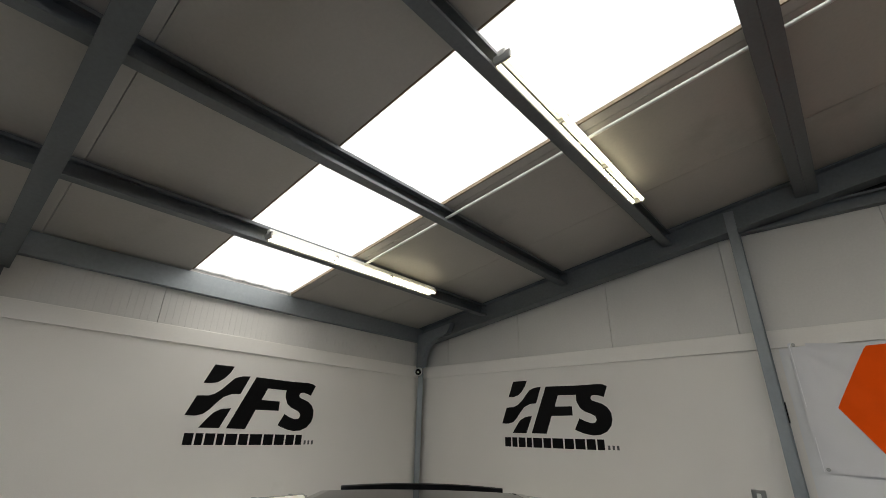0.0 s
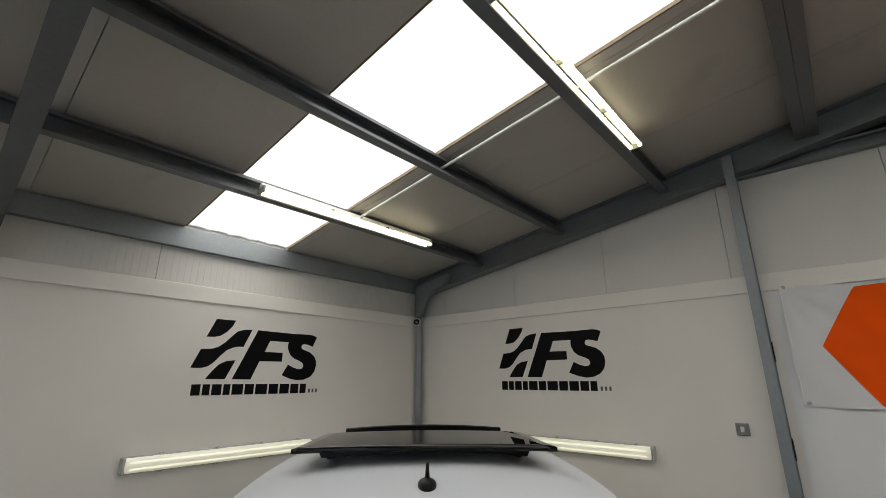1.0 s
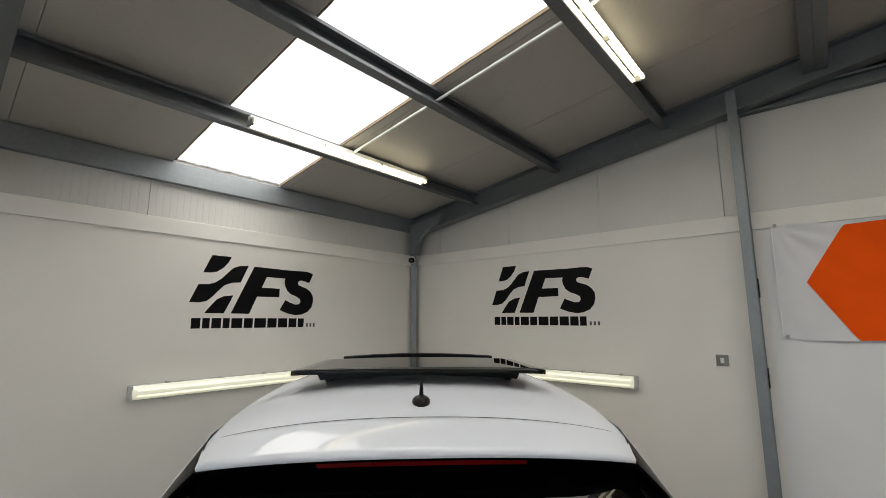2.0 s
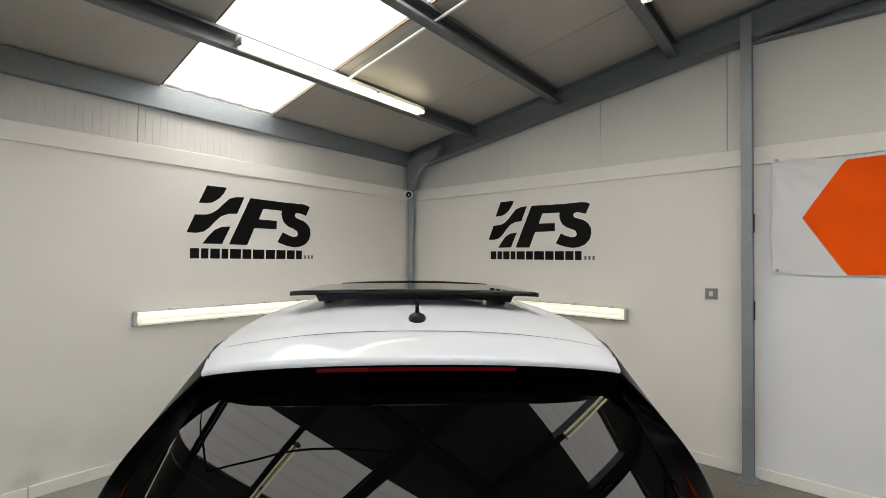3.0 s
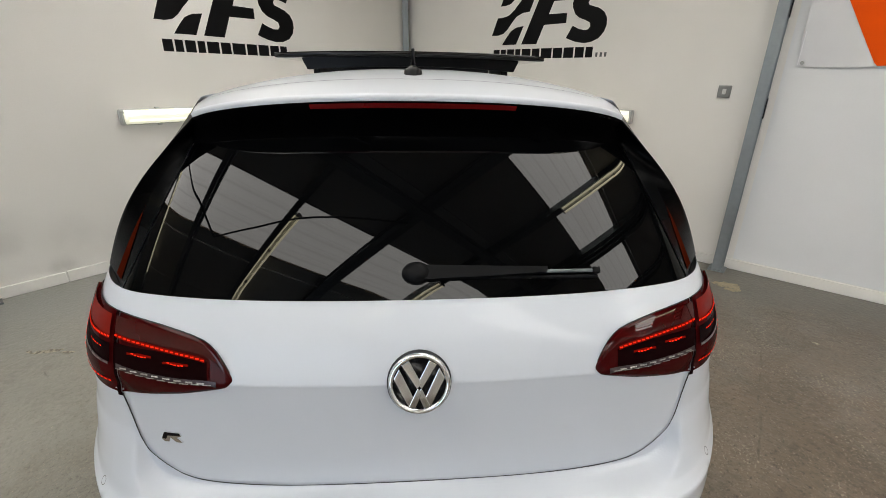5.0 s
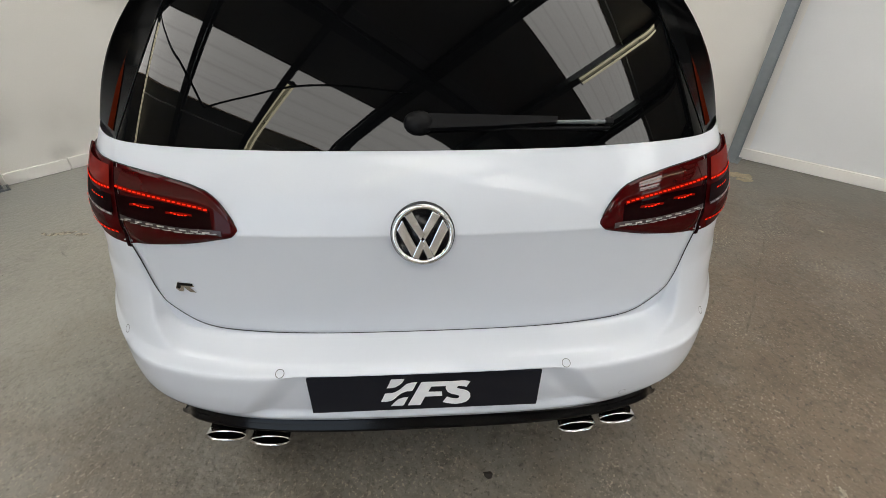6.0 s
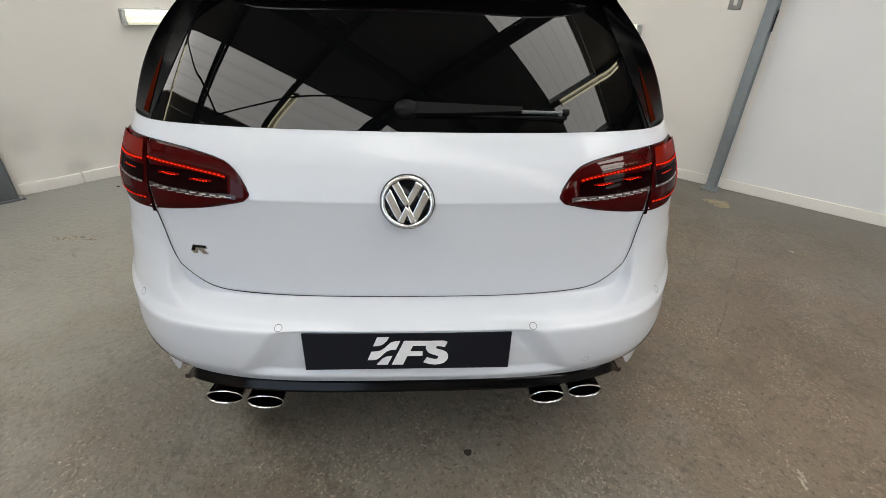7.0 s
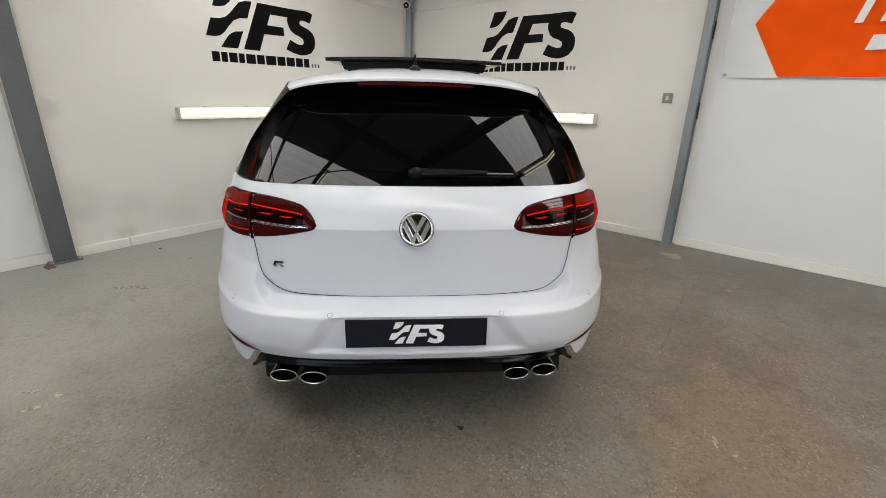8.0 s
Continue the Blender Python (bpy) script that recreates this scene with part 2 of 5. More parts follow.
    over((0.09, 0.076, 0.058), math_node("MULTIPLY", rubbed, ramp(noise(17, 4, 8, 0.78), 0.50, 0.66, 0.55)))
    over((0.26, 0.22, 0.165), math_node("MULTIPLY", rubbed, ramp(noise(27, 5, 7, 0.78), 0.57, 0.70, 0.75)))
    over((0.07, 0.06, 0.048), math_node("MULTIPLY", rubbed, ramp(noise(60, 6, 5, 0.7), 0.54, 0.65, 0.85)))
    over((0.36, 0.31, 0.235), math_node("MULTIPLY", rubbed, ramp(noise(95, 12, 4, 0.7), 0.58, 0.68, 1.0)))
    # clusters of chips, where the top skin has gone
    chips = math_node("MULTIPLY", ramp(noise(3.4, 15, 6, 0.7), 0.44, 0.60), ramp(noise(30, 16, 3, 0.55), 0.50, 0.57))
    over((0.072, 0.06, 0.045), math_node("MULTIPLY", rubbed, math_node("MULTIPLY", chips, 0.4)))
    flecks = math_node("MULTIPLY", ramp(noise(2.6, 17, 6, 0.7), 0.44, 0.62), ramp(noise(80, 18, 3, 0.55), 0.57, 0.64))
    over((0.40, 0.345, 0.265), math_node("MULTIPLY", rubbed, math_node("MULTIPLY", flecks, 0.75)))
    # colour darkened towards greater x and the gable
    over((0.105, 0.093, 0.075), ramp(math_node("ADD", math_node("ADD", split.outputs[0], split.outputs[1]), math_node("MULTIPLY", noise(0.9, 19), 1.6)), 3.2, 5.0, 0.3))
    # scuffs: thin and drawn out, in patches only
    patchy = ramp(noise(1.1, 7), 0.50, 0.62)
    over((0.34, 0.30, 0.23), math_node("MULTIPLY", patchy, ramp(noise(16, 8, 4, 0.6, 0.22), 0.66, 0.74, 0.6)))
    over((0.06, 0.055, 0.048), math_node("MULTIPLY", patchy, ramp(noise(13, 9, 4, 0.6, 0.16), 0.67, 0.75, 0.6)))
    # closest to the side wall: greyer whole paint, brightened for the light there
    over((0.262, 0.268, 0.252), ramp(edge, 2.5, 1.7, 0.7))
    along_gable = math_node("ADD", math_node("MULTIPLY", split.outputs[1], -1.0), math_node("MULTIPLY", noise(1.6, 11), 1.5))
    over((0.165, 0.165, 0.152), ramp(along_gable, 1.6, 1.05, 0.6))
    # sparse pale grit
    for size, share, radius, colour in ((36, 0.955, 0.13, (0.5, 0.44, 0.34)), (55, 0.93, 0.16, (0.4, 0.35, 0.27)), (24, 0.965, 0.1, (0.03, 0.028, 0.024))):
        v = nt.nodes.new("ShaderNodeTexVoronoi")
        v.inputs["Scale"].default_value = size
        wobble = nt.nodes.new("ShaderNodeTexNoise")
        wobble.inputs["Scale"].default_value = size * 2.5
        shift = nt.nodes.new("ShaderNodeVectorMath")
        shift.operation = "MULTIPLY_ADD"
        shift.inputs[1].default_value = (0.7 / size,) * 3
        nt.links.new(co.outputs["Object"], wobble.inputs["Vector"])
        nt.links.new(wobble.outputs["Color"], shift.inputs[0])
        nt.links.new(co.outputs["Object"], shift.inputs[2])
        nt.links.new(shift.outputs[0], v.inputs["Vector"])
        tell = nt.nodes.new("ShaderNodeSeparateColor")
        nt.links.new(v.outputs["Color"], tell.inputs[0])
        near = ramp(v.outputs["Distance"], radius, radius * 0.5, 0.9)
        over(colour, math_node("MULTIPLY", near, ramp(tell.outputs[0], share, share + 0.02)))
    nt.links.new(base, b.inputs["Base Color"])
    return m


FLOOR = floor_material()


def sheet_material():
    """Translucent corrugated roof sheet: lets most daylight straight through."""
    m = bpy.data.materials.new("translucent_roof_sheet")
    m.use_nodes = True
    nt = m.node_tree
    nt.nodes.remove(nt.nodes["Principled BSDF"])
    clear, soft, mix = (nt.nodes.new(k) for k in ("ShaderNodeBsdfTransparent", "ShaderNodeBsdfTranslucent", "ShaderNodeMixShader"))
    clear.inputs[0].default_value = (0.97, 0.97, 0.965, 1)
    soft.inputs[0].default_value = (0.9, 0.885, 0.87, 1)
    co = nt.nodes.new("ShaderNodeTexCoord")
    n = nt.nodes.new("ShaderNodeTexNoise")
    n.inputs["Scale"].default_value, n.inputs["Detail"].default_value = 5, 6
    nt.links.new(co.outputs["Object"], n.inputs["Vector"])
    r = nt.nodes.new("ShaderNodeMapRange")
    r.inputs["To Min"].default_value, r.inputs["To Max"].default_value = 0.52, 0.62
    nt.links.new(n.outputs["Fac"], r.inputs["Value"])
    nt.links.new(r.outputs[0], mix.inputs[0])
    # washed dirt, drawn out down the slope
    mp = nt.nodes.new("ShaderNodeMapping")
    mp.inputs["Scale"].default_value = (0.5, 5, 1)
    dirt = nt.nodes.new("ShaderNodeTexNoise")
    dirt.inputs["Scale"].default_value, dirt.inputs["Detail"].default_value = 1.6, 7
    nt.links.new(co.outputs["Object"], mp.inputs["Vector"])
    nt.links.new(mp.outputs[0], dirt.inputs["Vector"])
    dr = nt.nodes.new("ShaderNodeMapRange")
    dr.inputs["From Min"].default_value, dr.inputs["From Max"].default_value, dr.inputs["To Max"].default_value = 0.42, 0.75, 0.25
    nt.links.new(dirt.outputs["Fac"], dr.inputs["Value"])
    tint = nt.nodes.new("ShaderNodeMix")
    tint.data_type = "RGBA"
    tint.inputs["A"].default_value, tint.inputs["B"].default_value = (0.88, 0.885, 0.9, 1), (0.72, 0.68, 0.62, 1)
    nt.links.new(dr.outputs[0], tint.inputs["Factor"])
    # shading of the sheet's folds, put into the colour as darker lines
    axes = nt.nodes.new("ShaderNodeSeparateXYZ")
    nt.links.new(co.outputs["Object"], axes.inputs[0])
    fold = nt.nodes.new("ShaderNodeMath")
    fold.operation, fold.inputs[1].default_value = "PINGPONG", 0.095
    nt.links.new(axes.outputs[1], fold.inputs[0])
    line = nt.nodes.new("ShaderNodeMapRange")
    line.inputs["From Min"].default_value, line.inputs["From Max"].default_value = 0.0, 0.022
    line.inputs["To Min"].default_value, line.inputs["To Max"].default_value = 0.72, 1.0
    nt.links.new(fold.outputs[0], line.inputs["Value"])
    lined = nt.nodes.new("ShaderNodeHueSaturation")
    nt.links.new(line.outputs[0], lined.inputs["Value"])
    nt.links.new(tint.outputs["Result"], lined.inputs["Color"])
    nt.links.new(lined.outputs["Color"], soft.inputs[0])
    nt.links.new(clear.outputs[0], mix.inputs[1])
    nt.links.new(soft.outputs[0], mix.inputs[2])
    nt.links.new(mix.outputs[0], nt.nodes["Material Output"].inputs[0])
    return m


SHEET = sheet_material()


# ---- building helpers ----
def mesh_of(name, bm, mat, smooth=False):
    me = bpy.data.meshes.new(name)
    bmesh.ops.recalc_face_normals(bm, faces=bm.faces)
    for f in bm.faces:
        f.smooth = smooth
    bm.to_mesh(me)
    bm.free()
    me.materials.append(mat)
    return me


def part(name, bm, mat, parent=None, label="", smooth=False):
    ob = new(name, mesh_of(name, bm, mat, smooth))
    if parent:
        ob.parent = parent
    return tagged(ob, label)


def thing(name, m, label, category, group="", kind=""):
    ob = new(name)
    ob.empty_display_size = 0.1
    ob.matrix_world = m
    return tagged(ob, label, category, group, kind)


def add_box(bm, x0, x1, y0, y1, z0, z1, m=None, bevel=0.0):
    made = bmesh.ops.create_cube(bm, size=1.0)["verts"]
    for v in made:
        v.co = Vector((x0 + (v.co.x + 0.5) * (x1 - x0), y0 + (v.co.y + 0.5) * (y1 - y0), z0 + (v.co.z + 0.5) * (z1 - z0)))
    if bevel:
        edges = list({e for v in made for e in v.link_edges})
        out = bmesh.ops.bevel(bm, geom=edges, offset=bevel, segments=2, affect="EDGES", profile=0.5)
        made = list({v for f in out["faces"] for v in f.verts} | {v for v in made if v.is_valid})
    if m is not None:
        for v in made:
            v.co = m @ v.co
    return bm


def box(x0, x1, y0, y1, z0, z1, m=None, bevel=0.0):
    return add_box(bmesh.new(), x0, x1, y0, y1, z0, z1, m, bevel)


def add_prism(bm, outline, depth, m):
    """A polygon in x and y, drawn out along z by depth, then put in place by m."""
    low = [bm.verts.new(m @ Vector((x, y, 0))) for x, y in outline]
    high = [bm.verts.new(m @ Vector((x, y, depth))) for x, y in outline]
    n = len(outline)
    caps = [bm.faces.new(low[::-1]), bm.faces.new(high)]
    for i in range(n):
        bm.faces.new((low[i], low[(i + 1) % n], high[(i + 1) % n], high[i]))
    if n > 4:
        bm.normal_update()
        bmesh.ops.triangulate(bm, faces=caps)
    return bm


def prism(outline, depth, m=None):
    return add_prism(bmesh.new(), outline, depth, m or Matrix.Identity(4))


def add_tube(bm, a, b, r, sides=12, r2=None):
    a, b = Vector(a), Vector(b)
    m = Matrix.Translation((a + b) / 2) @ (b - a).to_track_quat("Z", "Y").to_matrix().to_4x4()
    bmesh.ops.create_cone(bm, cap_ends=True, segments=sides, radius1=r, radius2=r if r2 is None else r2, depth=(b - a).length, matrix=m)
    return bm


def tube(a, b, r, sides=12, r2=None):
    return add_tube(bmesh.new(), a, b, r, sides, r2)


def add_path(bm, points, r, sides=8):
    """A bent round bar through points."""
    rings = []
    pts = [Vector(p) for p in points]
    for i, p in enumerate(pts):
        way = (pts[min(i + 1, len(pts) - 1)] - pts[max(i - 1, 0)]).normalized()
        q = way.to_track_quat("Z", "Y")
        rings.append([bm.verts.new(p + q @ Vector((r * math.cos(a), r * math.sin(a), 0))) for a in (2 * math.pi * k / sides for k in range(sides))])
    for r0, r1 in zip(rings, rings[1:]):
        for k in range(sides):
            bm.faces.new((r0[k], r0[(k + 1) % sides], r1[(k + 1) % sides], r1[k]))
    bm.faces.new(rings[0][::-1])
    bm.faces.new(rings[-1])
    return bm


def i_outline(w, d, web=0.008, flange=0.012):
    """An I section: w across the flanges, d deep, centred."""
    a, b, c = w / 2, d / 2, web / 2
    return [(-a, -b), (a, -b), (a, -b + flange), (c, -b + flange), (c, b - flange), (a, b - flange), (a, b), (-a, b), (-a, b - flange), (-c, b - flange), (-c, -b + flange), (-a, -b + flange)]


def along(a, b, up=(0, 0, 1)):
    """A pose at a whose z runs to b and whose y keeps to up."""
    a, b = Vector(a), Vector(b)
    z = (b - a).normalized()
    x = Vector(up).cross(z).normalized()
    y = z.cross(x)
    m = Matrix((x, y, z)).transposed().to_4x4()
    m.translation = a
    return m


def beam(outline, a, b, up=(0, 0, 1)):
    return prism(outline, (Vector(b) - Vector(a)).length, along(a, b, up))


# ---- the building ----
WIDTH = 2 * RIDGE
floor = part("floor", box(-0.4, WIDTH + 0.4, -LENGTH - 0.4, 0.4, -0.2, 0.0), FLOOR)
tagged(floor, "worn grey painted concrete workshop floor with bare patches", "floor", kind="structure")

WALL_TOP, BAND_LOW = 2.515, 2.382


def wall(name, m, length, roofline, label, cuts, joints=(), opening=None):
    """A painted block wall with a band along its top, a skirting, and cladding panels above it. Runs along local x; the room lies on local -y."""
    root = thing(name, m, label, "wall", kind="structure")
    spans = [(0, length)] if opening is None else [(0, opening[0]), (opening[1], length)]
    for a, b in spans:
        part("masonry", box(a, b, 0, 0.22, 0, WALL_TOP), SIDE_PAINT if name == "wall_west" else WALL_PAINT, root)
        part("top_band", box(a, b, -0.016, -0.0005, BAND_LOW, WALL_TOP + 0.002, bevel=0.005), TRIM_PAINT, root)
        ends = [a] + [j for j in joints if a < j < b] + [b]
        for k, (c, d) in enumerate(zip(ends, ends[1:])):
            part("baseboard", box(c + 0.004, d - 0.004, -0.016 - 0.004 * (k % 2), -0.0005, 0, 0.085 - 0.003 * (k % 2), bevel=0.004), TRIM_PAINT, root)
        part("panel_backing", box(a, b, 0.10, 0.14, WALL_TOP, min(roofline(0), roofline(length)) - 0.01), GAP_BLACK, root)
    edges = sorted({0.0, length} | set(cuts) | set(opening[:2] if opening else ()))
    for a, b in zip(edges, edges[1:]):
        foot = opening[2] if opening and opening[0] <= a and b <= opening[1] else WALL_TOP
        bm = bmesh.new()
        add_prism(bm, [(a + 0.002, foot), (b - 0.002, foot), (b - 0.002, roofline(b)), (a + 0.002, roofline(a))], 0.06, Matrix(((1, 0, 0, 0), (0, 0, 1, 0.035), (0, 1, 0, 0), (0, 0, 0, 1))))
        # fine pressed ribs
        x = a + 0.05
        while x < b - 0.05 and name in ("wall_west", "wall_east"):
            add_box(bm, x, x + 0.008, 0.0325, 0.036, foot, roofline(x))
            x += 0.052
        part("cladding_panel", bm, PANEL, root)
    return root


def steps(first, length, step=1.03):
    out, x = [], first
    while x < length - 0.2:
        out.append(x)
        x += step
    return out


RAIL_Z = 3.385


def gable_cladding(x):
    """Cladding on the gable stops at the level rail; a black sheet gives the shade above it."""
    return min(roof_z(x), RAIL_Z - 0.03)


north = wall("wall_north", pose(0, 0, 0), WIDTH, gable_cladding, "white painted block gable wall with pale grey cladding above", steps(0.39, WIDTH))
part("lining_board", box(3.705, WIDTH - 3.705, -0.0016, -0.0004, 0.088, BAND_LOW - 0.002), LINING_PAINT, north, "cool white lining board")
west = wall("wall_west", pose(0, -LENGTH, 0, 0, 0, 90), LENGTH, lambda x: EAVE + 0.05, "white painted block side wall with ribbed pale cladding above", [LENGTH - c for c in (6.16, 3.07)], (3.6, LENGTH - JOINT))
part("lining_board", box(LENGTH - 8.07, LENGTH - 4.215, -0.012, -0.0006, 0.088, BAND_LOW - 0.002, bevel=0.002), LINING_PAINT, west, "cool white lining board")
part("reveal_strip", box(LENGTH - 4.05, LENGTH - 4.022, -0.03, -0.0008, 0.0, BAND_LOW, bevel=0.003), TRIM_PAINT, west, "white strip beside the column")
# black sheet in place of the shade between rafter and rail
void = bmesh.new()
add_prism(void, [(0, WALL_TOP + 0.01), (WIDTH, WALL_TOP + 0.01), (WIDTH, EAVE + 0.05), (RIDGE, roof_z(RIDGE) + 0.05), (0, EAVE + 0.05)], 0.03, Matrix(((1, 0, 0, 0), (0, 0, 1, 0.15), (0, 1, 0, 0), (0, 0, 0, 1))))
part("void_shade_sheet", void, GAP_BLACK, north, "black sheet standing for the shade above the gable cladding")
wall("wall_south", pose(WIDTH, -LENGTH, 0, 0, 0, 180), WIDTH, roof_z, "white painted block gable wall with pale cladding and a doorway", steps(0.4, WIDTH), opening=(WIDTH - DOOR_X1, WIDTH - DOOR_X0, DOOR_TOP))
wall("wall_east", pose(WIDTH, 0, 0, 0, 0, -90), LENGTH, lambda x: EAVE + 0.05, "white painted block side wall with ribbed pale cladding", steps(1.0, LENGTH))


def roller_door():
    """An open shutter rolled up over the doorway, between its guides."""
    root = thing("roller_door", pose(0, -LENGTH, 0), "rolled-up grey steel shutter over the open doorway", "roller door", kind="structure")
    for x in (DOOR_X0, DOOR_X1):
        part("guide", box(x - 0.05, x + 0.05, 0.002, 0.07, 0, DOOR_TOP + 0.02, bevel=0.004), STEEL, root, "galvanised door guide")
    part("shutter_roll", tube((DOOR_X0 + 0.02, 0.24, DOOR_TOP + 0.16), (DOOR_X1 - 0.02, 0.24, DOOR_TOP + 0.16), 0.15, 28), STEEL, root, "rolled-up shutter", True)
    part("bottom_rail", box(DOOR_X0 + 0.06, DOOR_X1 - 0.06, 0.015, 0.055, DOOR_TOP - 0.09, DOOR_TOP + 0.02, bevel=0.004), DARK_STEEL, root, "shutter bottom rail")


roller_door()
yard = part("ground", box(-60, 70, -LENGTH - 90, -LENGTH - 0.405, -0.25, -0.02), material("yard_asphalt", (0.06, 0.06, 0.058), 0.85, scale=0.6, vary=0.2, fine=40, fine_vary=0.2, bump=0.004))
tagged(yard, "grey asphalt yard outside the open doorway", "yard", kind="structure")


def roof_lining(side):
    """One slope of the lining, with openings for the translucent sheets."""
    bm = bmesh.new()
    xs = [-0.1, RIDGE] if side < 0 else [RIDGE, WIDTH + 0.1]
    cuts = [0.1]
    for low, high in SKY_STRIPS:
        cuts += [high, low]
    cuts.append(-LENGTH - 0.1)
    for y0, y1 in zip(cuts[0::2], cuts[1::2]):
        y = y0
        while y > y1 + 0.01:
            yn = max(y - 1.0, y1)
            vs = []
            for dz in (0.0, 0.09):
                for x, yy in ((xs[0], y - 0.002), (xs[1], y - 0.002), (xs[1], yn + 0.002), (xs[0], yn + 0.002)):
                    z = roof_z(x) if 0 <= x <= WIDTH else EAVE - SLOPE * 0.1
                    vs.append(bm.verts.new((x, yy, z + dz)))
            for q in ((0, 1, 2, 3), (4, 5, 6, 7), (0, 1, 5, 4), (1, 2, 6, 5), (2, 3, 7, 6), (3, 0, 4, 7)):
                bm.faces.new([vs[k] for k in q])
            y = yn
    return bm


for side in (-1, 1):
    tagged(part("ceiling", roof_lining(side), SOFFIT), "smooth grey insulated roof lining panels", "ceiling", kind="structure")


def roof_sheet(y0, y1, side):
    """A strip of corrugated translucent sheet closing one opening from eaves to ridge."""
    bm = bmesh.new()
    x0, x1 = (-0.03, RIDGE) if side < 0 else (RIDGE, WIDTH + 0.03)
    n = 60
    rows = []
    for k in range(n + 1):
        y = y0 + (y1 - y0) * k / n
        dip = -0.007 * max(0.0, math.cos(k / n * 5 * 2 * math.pi)) ** 3
        rows.append([bm.verts.new((x, y, roof_z(x) + 0.035 + dip)) for x in (x0, x1)])
    for a, b in zip(rows, rows[1:]):
        bm.faces.new((a[0], a[1], b[1], b[0]))
    return bm


for low, high in SKY_STRIPS:
    for side in (-1, 1):
        ob = part("skylight", roof_sheet(low, high, side), SHEET, smooth=True)
        tagged(ob, "bright white translucent corrugated roof sheet", "skylight", kind="structure")

SEAL = material("tan_sealant", (0.2, 0.15, 0.1), 0.7, scale=8, vary=0.25, fine=60, fine_vary=0.2)
for low, high in SKY_STRIPS:
    for side in (-1, 1):
        for y in (low + 0.006, high - 0.006):
            x0, x1 = (0.04, RIDGE) if side < 0 else (WIDTH - 0.04, RIDGE)
            bm = beam([(-0.0055, -0.004), (0.0055, -0.004), (0.0055, 0.02), (-0.0055, 0.02)], (x0, y, roof_z(x0) + 0.004), (x1, y, roof_z(x1) + 0.004))
            tagged(part("skylight_seal", bm, SEAL), "tan sealant bead along the edge of a skylight", "trim", kind="structure")

roof_cover = bmesh.new()
for side in (-1, 1):
    x0, x1 = (-0.3, RIDGE) if side < 0 else (RIDGE, WIDTH + 0.3)
    za, zb = (EAVE - 0.047, roof_z(RIDGE)) if side < 0 else (roof_z(RIDGE), EAVE - 0.047)
    add_prism(roof_cover, [(x0, za + 0.12), (x1, zb + 0.12), (x1, zb + 0.15), (x0, za + 0.15)], LENGTH + 0.6, Matrix(((1, 0, 0, 0), (0, 0, 1, -LENGTH - 0.3), (0, 1, 0, 0), (0, 0, 0, 1))))
tagged(part("roof", roof_cover, DARK_STEEL), "grey profiled steel roof covering", "roof", kind="structure")


# ---- steelwork ----
def c_outline(w, d, t=0.004, lip=0.016):
    """A lipped channel: open to +x, d deep along y, centred."""
    b = d / 2
    return [(0, -b), (w, -b), (w, -b + lip), (w - t, -b + lip), (w - t, -b + t), (t, -b + t), (t, b - t), (w - t, b - t), (w - t, b - lip), (w, b - lip), (w, b), (0, b)]


PURLIN_D = 0.145


def purlin(x, w, d, way):
    """A lipped channel under the roof lining; way: +1 opens towards the ridge, -1 towards the eaves."""
    for px, sx in ((x, way), (WIDTH - x, -way)):
        z = roof_z(px) - d / 2 - 0.006
        outline = [(-a * sx, b) for a, b in c_outline(w, d, lip=0.022)]
        ob = part("purlin", beam(outline, (px, -LENGTH, z), (px, -0.04, z)), DARK_STEEL)
        tagged(ob, "dark grey cold-formed steel roof purlin", "purlin", "roof purlins", "structure")


for x in (0.99, 2.03, 3.072, 5.19, 6.17):
    purlin(x, 0.078, 0.124, 1)
# a doubled purlin, back to back
purlin(4.1505, 0.072, 0.145, 1)
purlin(4.148, 0.072, 0.145, -1)


def rafter(y, top, depth, w, mat):
    root = thing("rafter", pose(0, y, 0), "grey steel roof rafter spanning from eaves to ridge", "rafter", "roof rafters", "structure")
    for side in (-1, 1):
        x0, x1 = (0.05, RIDGE) if side < 0 else (WIDTH - 0.05, RIDGE)
        part("rafter_beam", beam(i_outline(w, depth), (x0, 0, roof_z(x0) - top - depth / 2), (x1, 0, roof_z(x1) - top - depth / 2)), mat, root)
    return root


rafter(-0.068, 0.008, 0.226, 0.13, RAFTER_STEEL)
rafter(-BAY, PURLIN_D + 0.01, 0.16, 0.105, DARK_STEEL)
rafter(-LENGTH + 0.10, 0.012, 0.20, 0.13, RAFTER_STEEL)


def portal_column(x, y, face):
    root = thing("column", pose(x, y, 0, 0, 0, 0 if face > 0 else 180), "grey steel portal column bolted to the floor", "column", "portal columns", "structure")
    part("shaft", beam(i_outline(0.15, 0.2, 0.009, 0.014), (0, 0, 0.012), (0, 0, EAVE - 0.2), (1, 0, 0)), DARK_STEEL, root)
    part("base_plate", box(-0.10, 0.125, -0.11, 0.11, 0, 0.012, bevel=0.002), DARK_STEEL, root)
    bm = bmesh.new()
    for sy in (-0.085, 0.085):
        add_tube(bm, (0.112, sy, 0.01), (0.112, sy, 0.035), 0.011, 6)
    part("anchor_bolt", bm, BOLT, root)
    bm = prism([(0.1, 0), (0.45, 0.0), (0.1, -0.28)], 0.012, pose(0, 0.006, roof_z(0.3) - PURLIN_D - 0.2, 90))
    part("haunch", bm, DARK_STEEL, root)


portal_column(-0.005, -BAY - 0.05, 1)
portal_column(WIDTH + 0.005, -BAY - 0.05, -1)

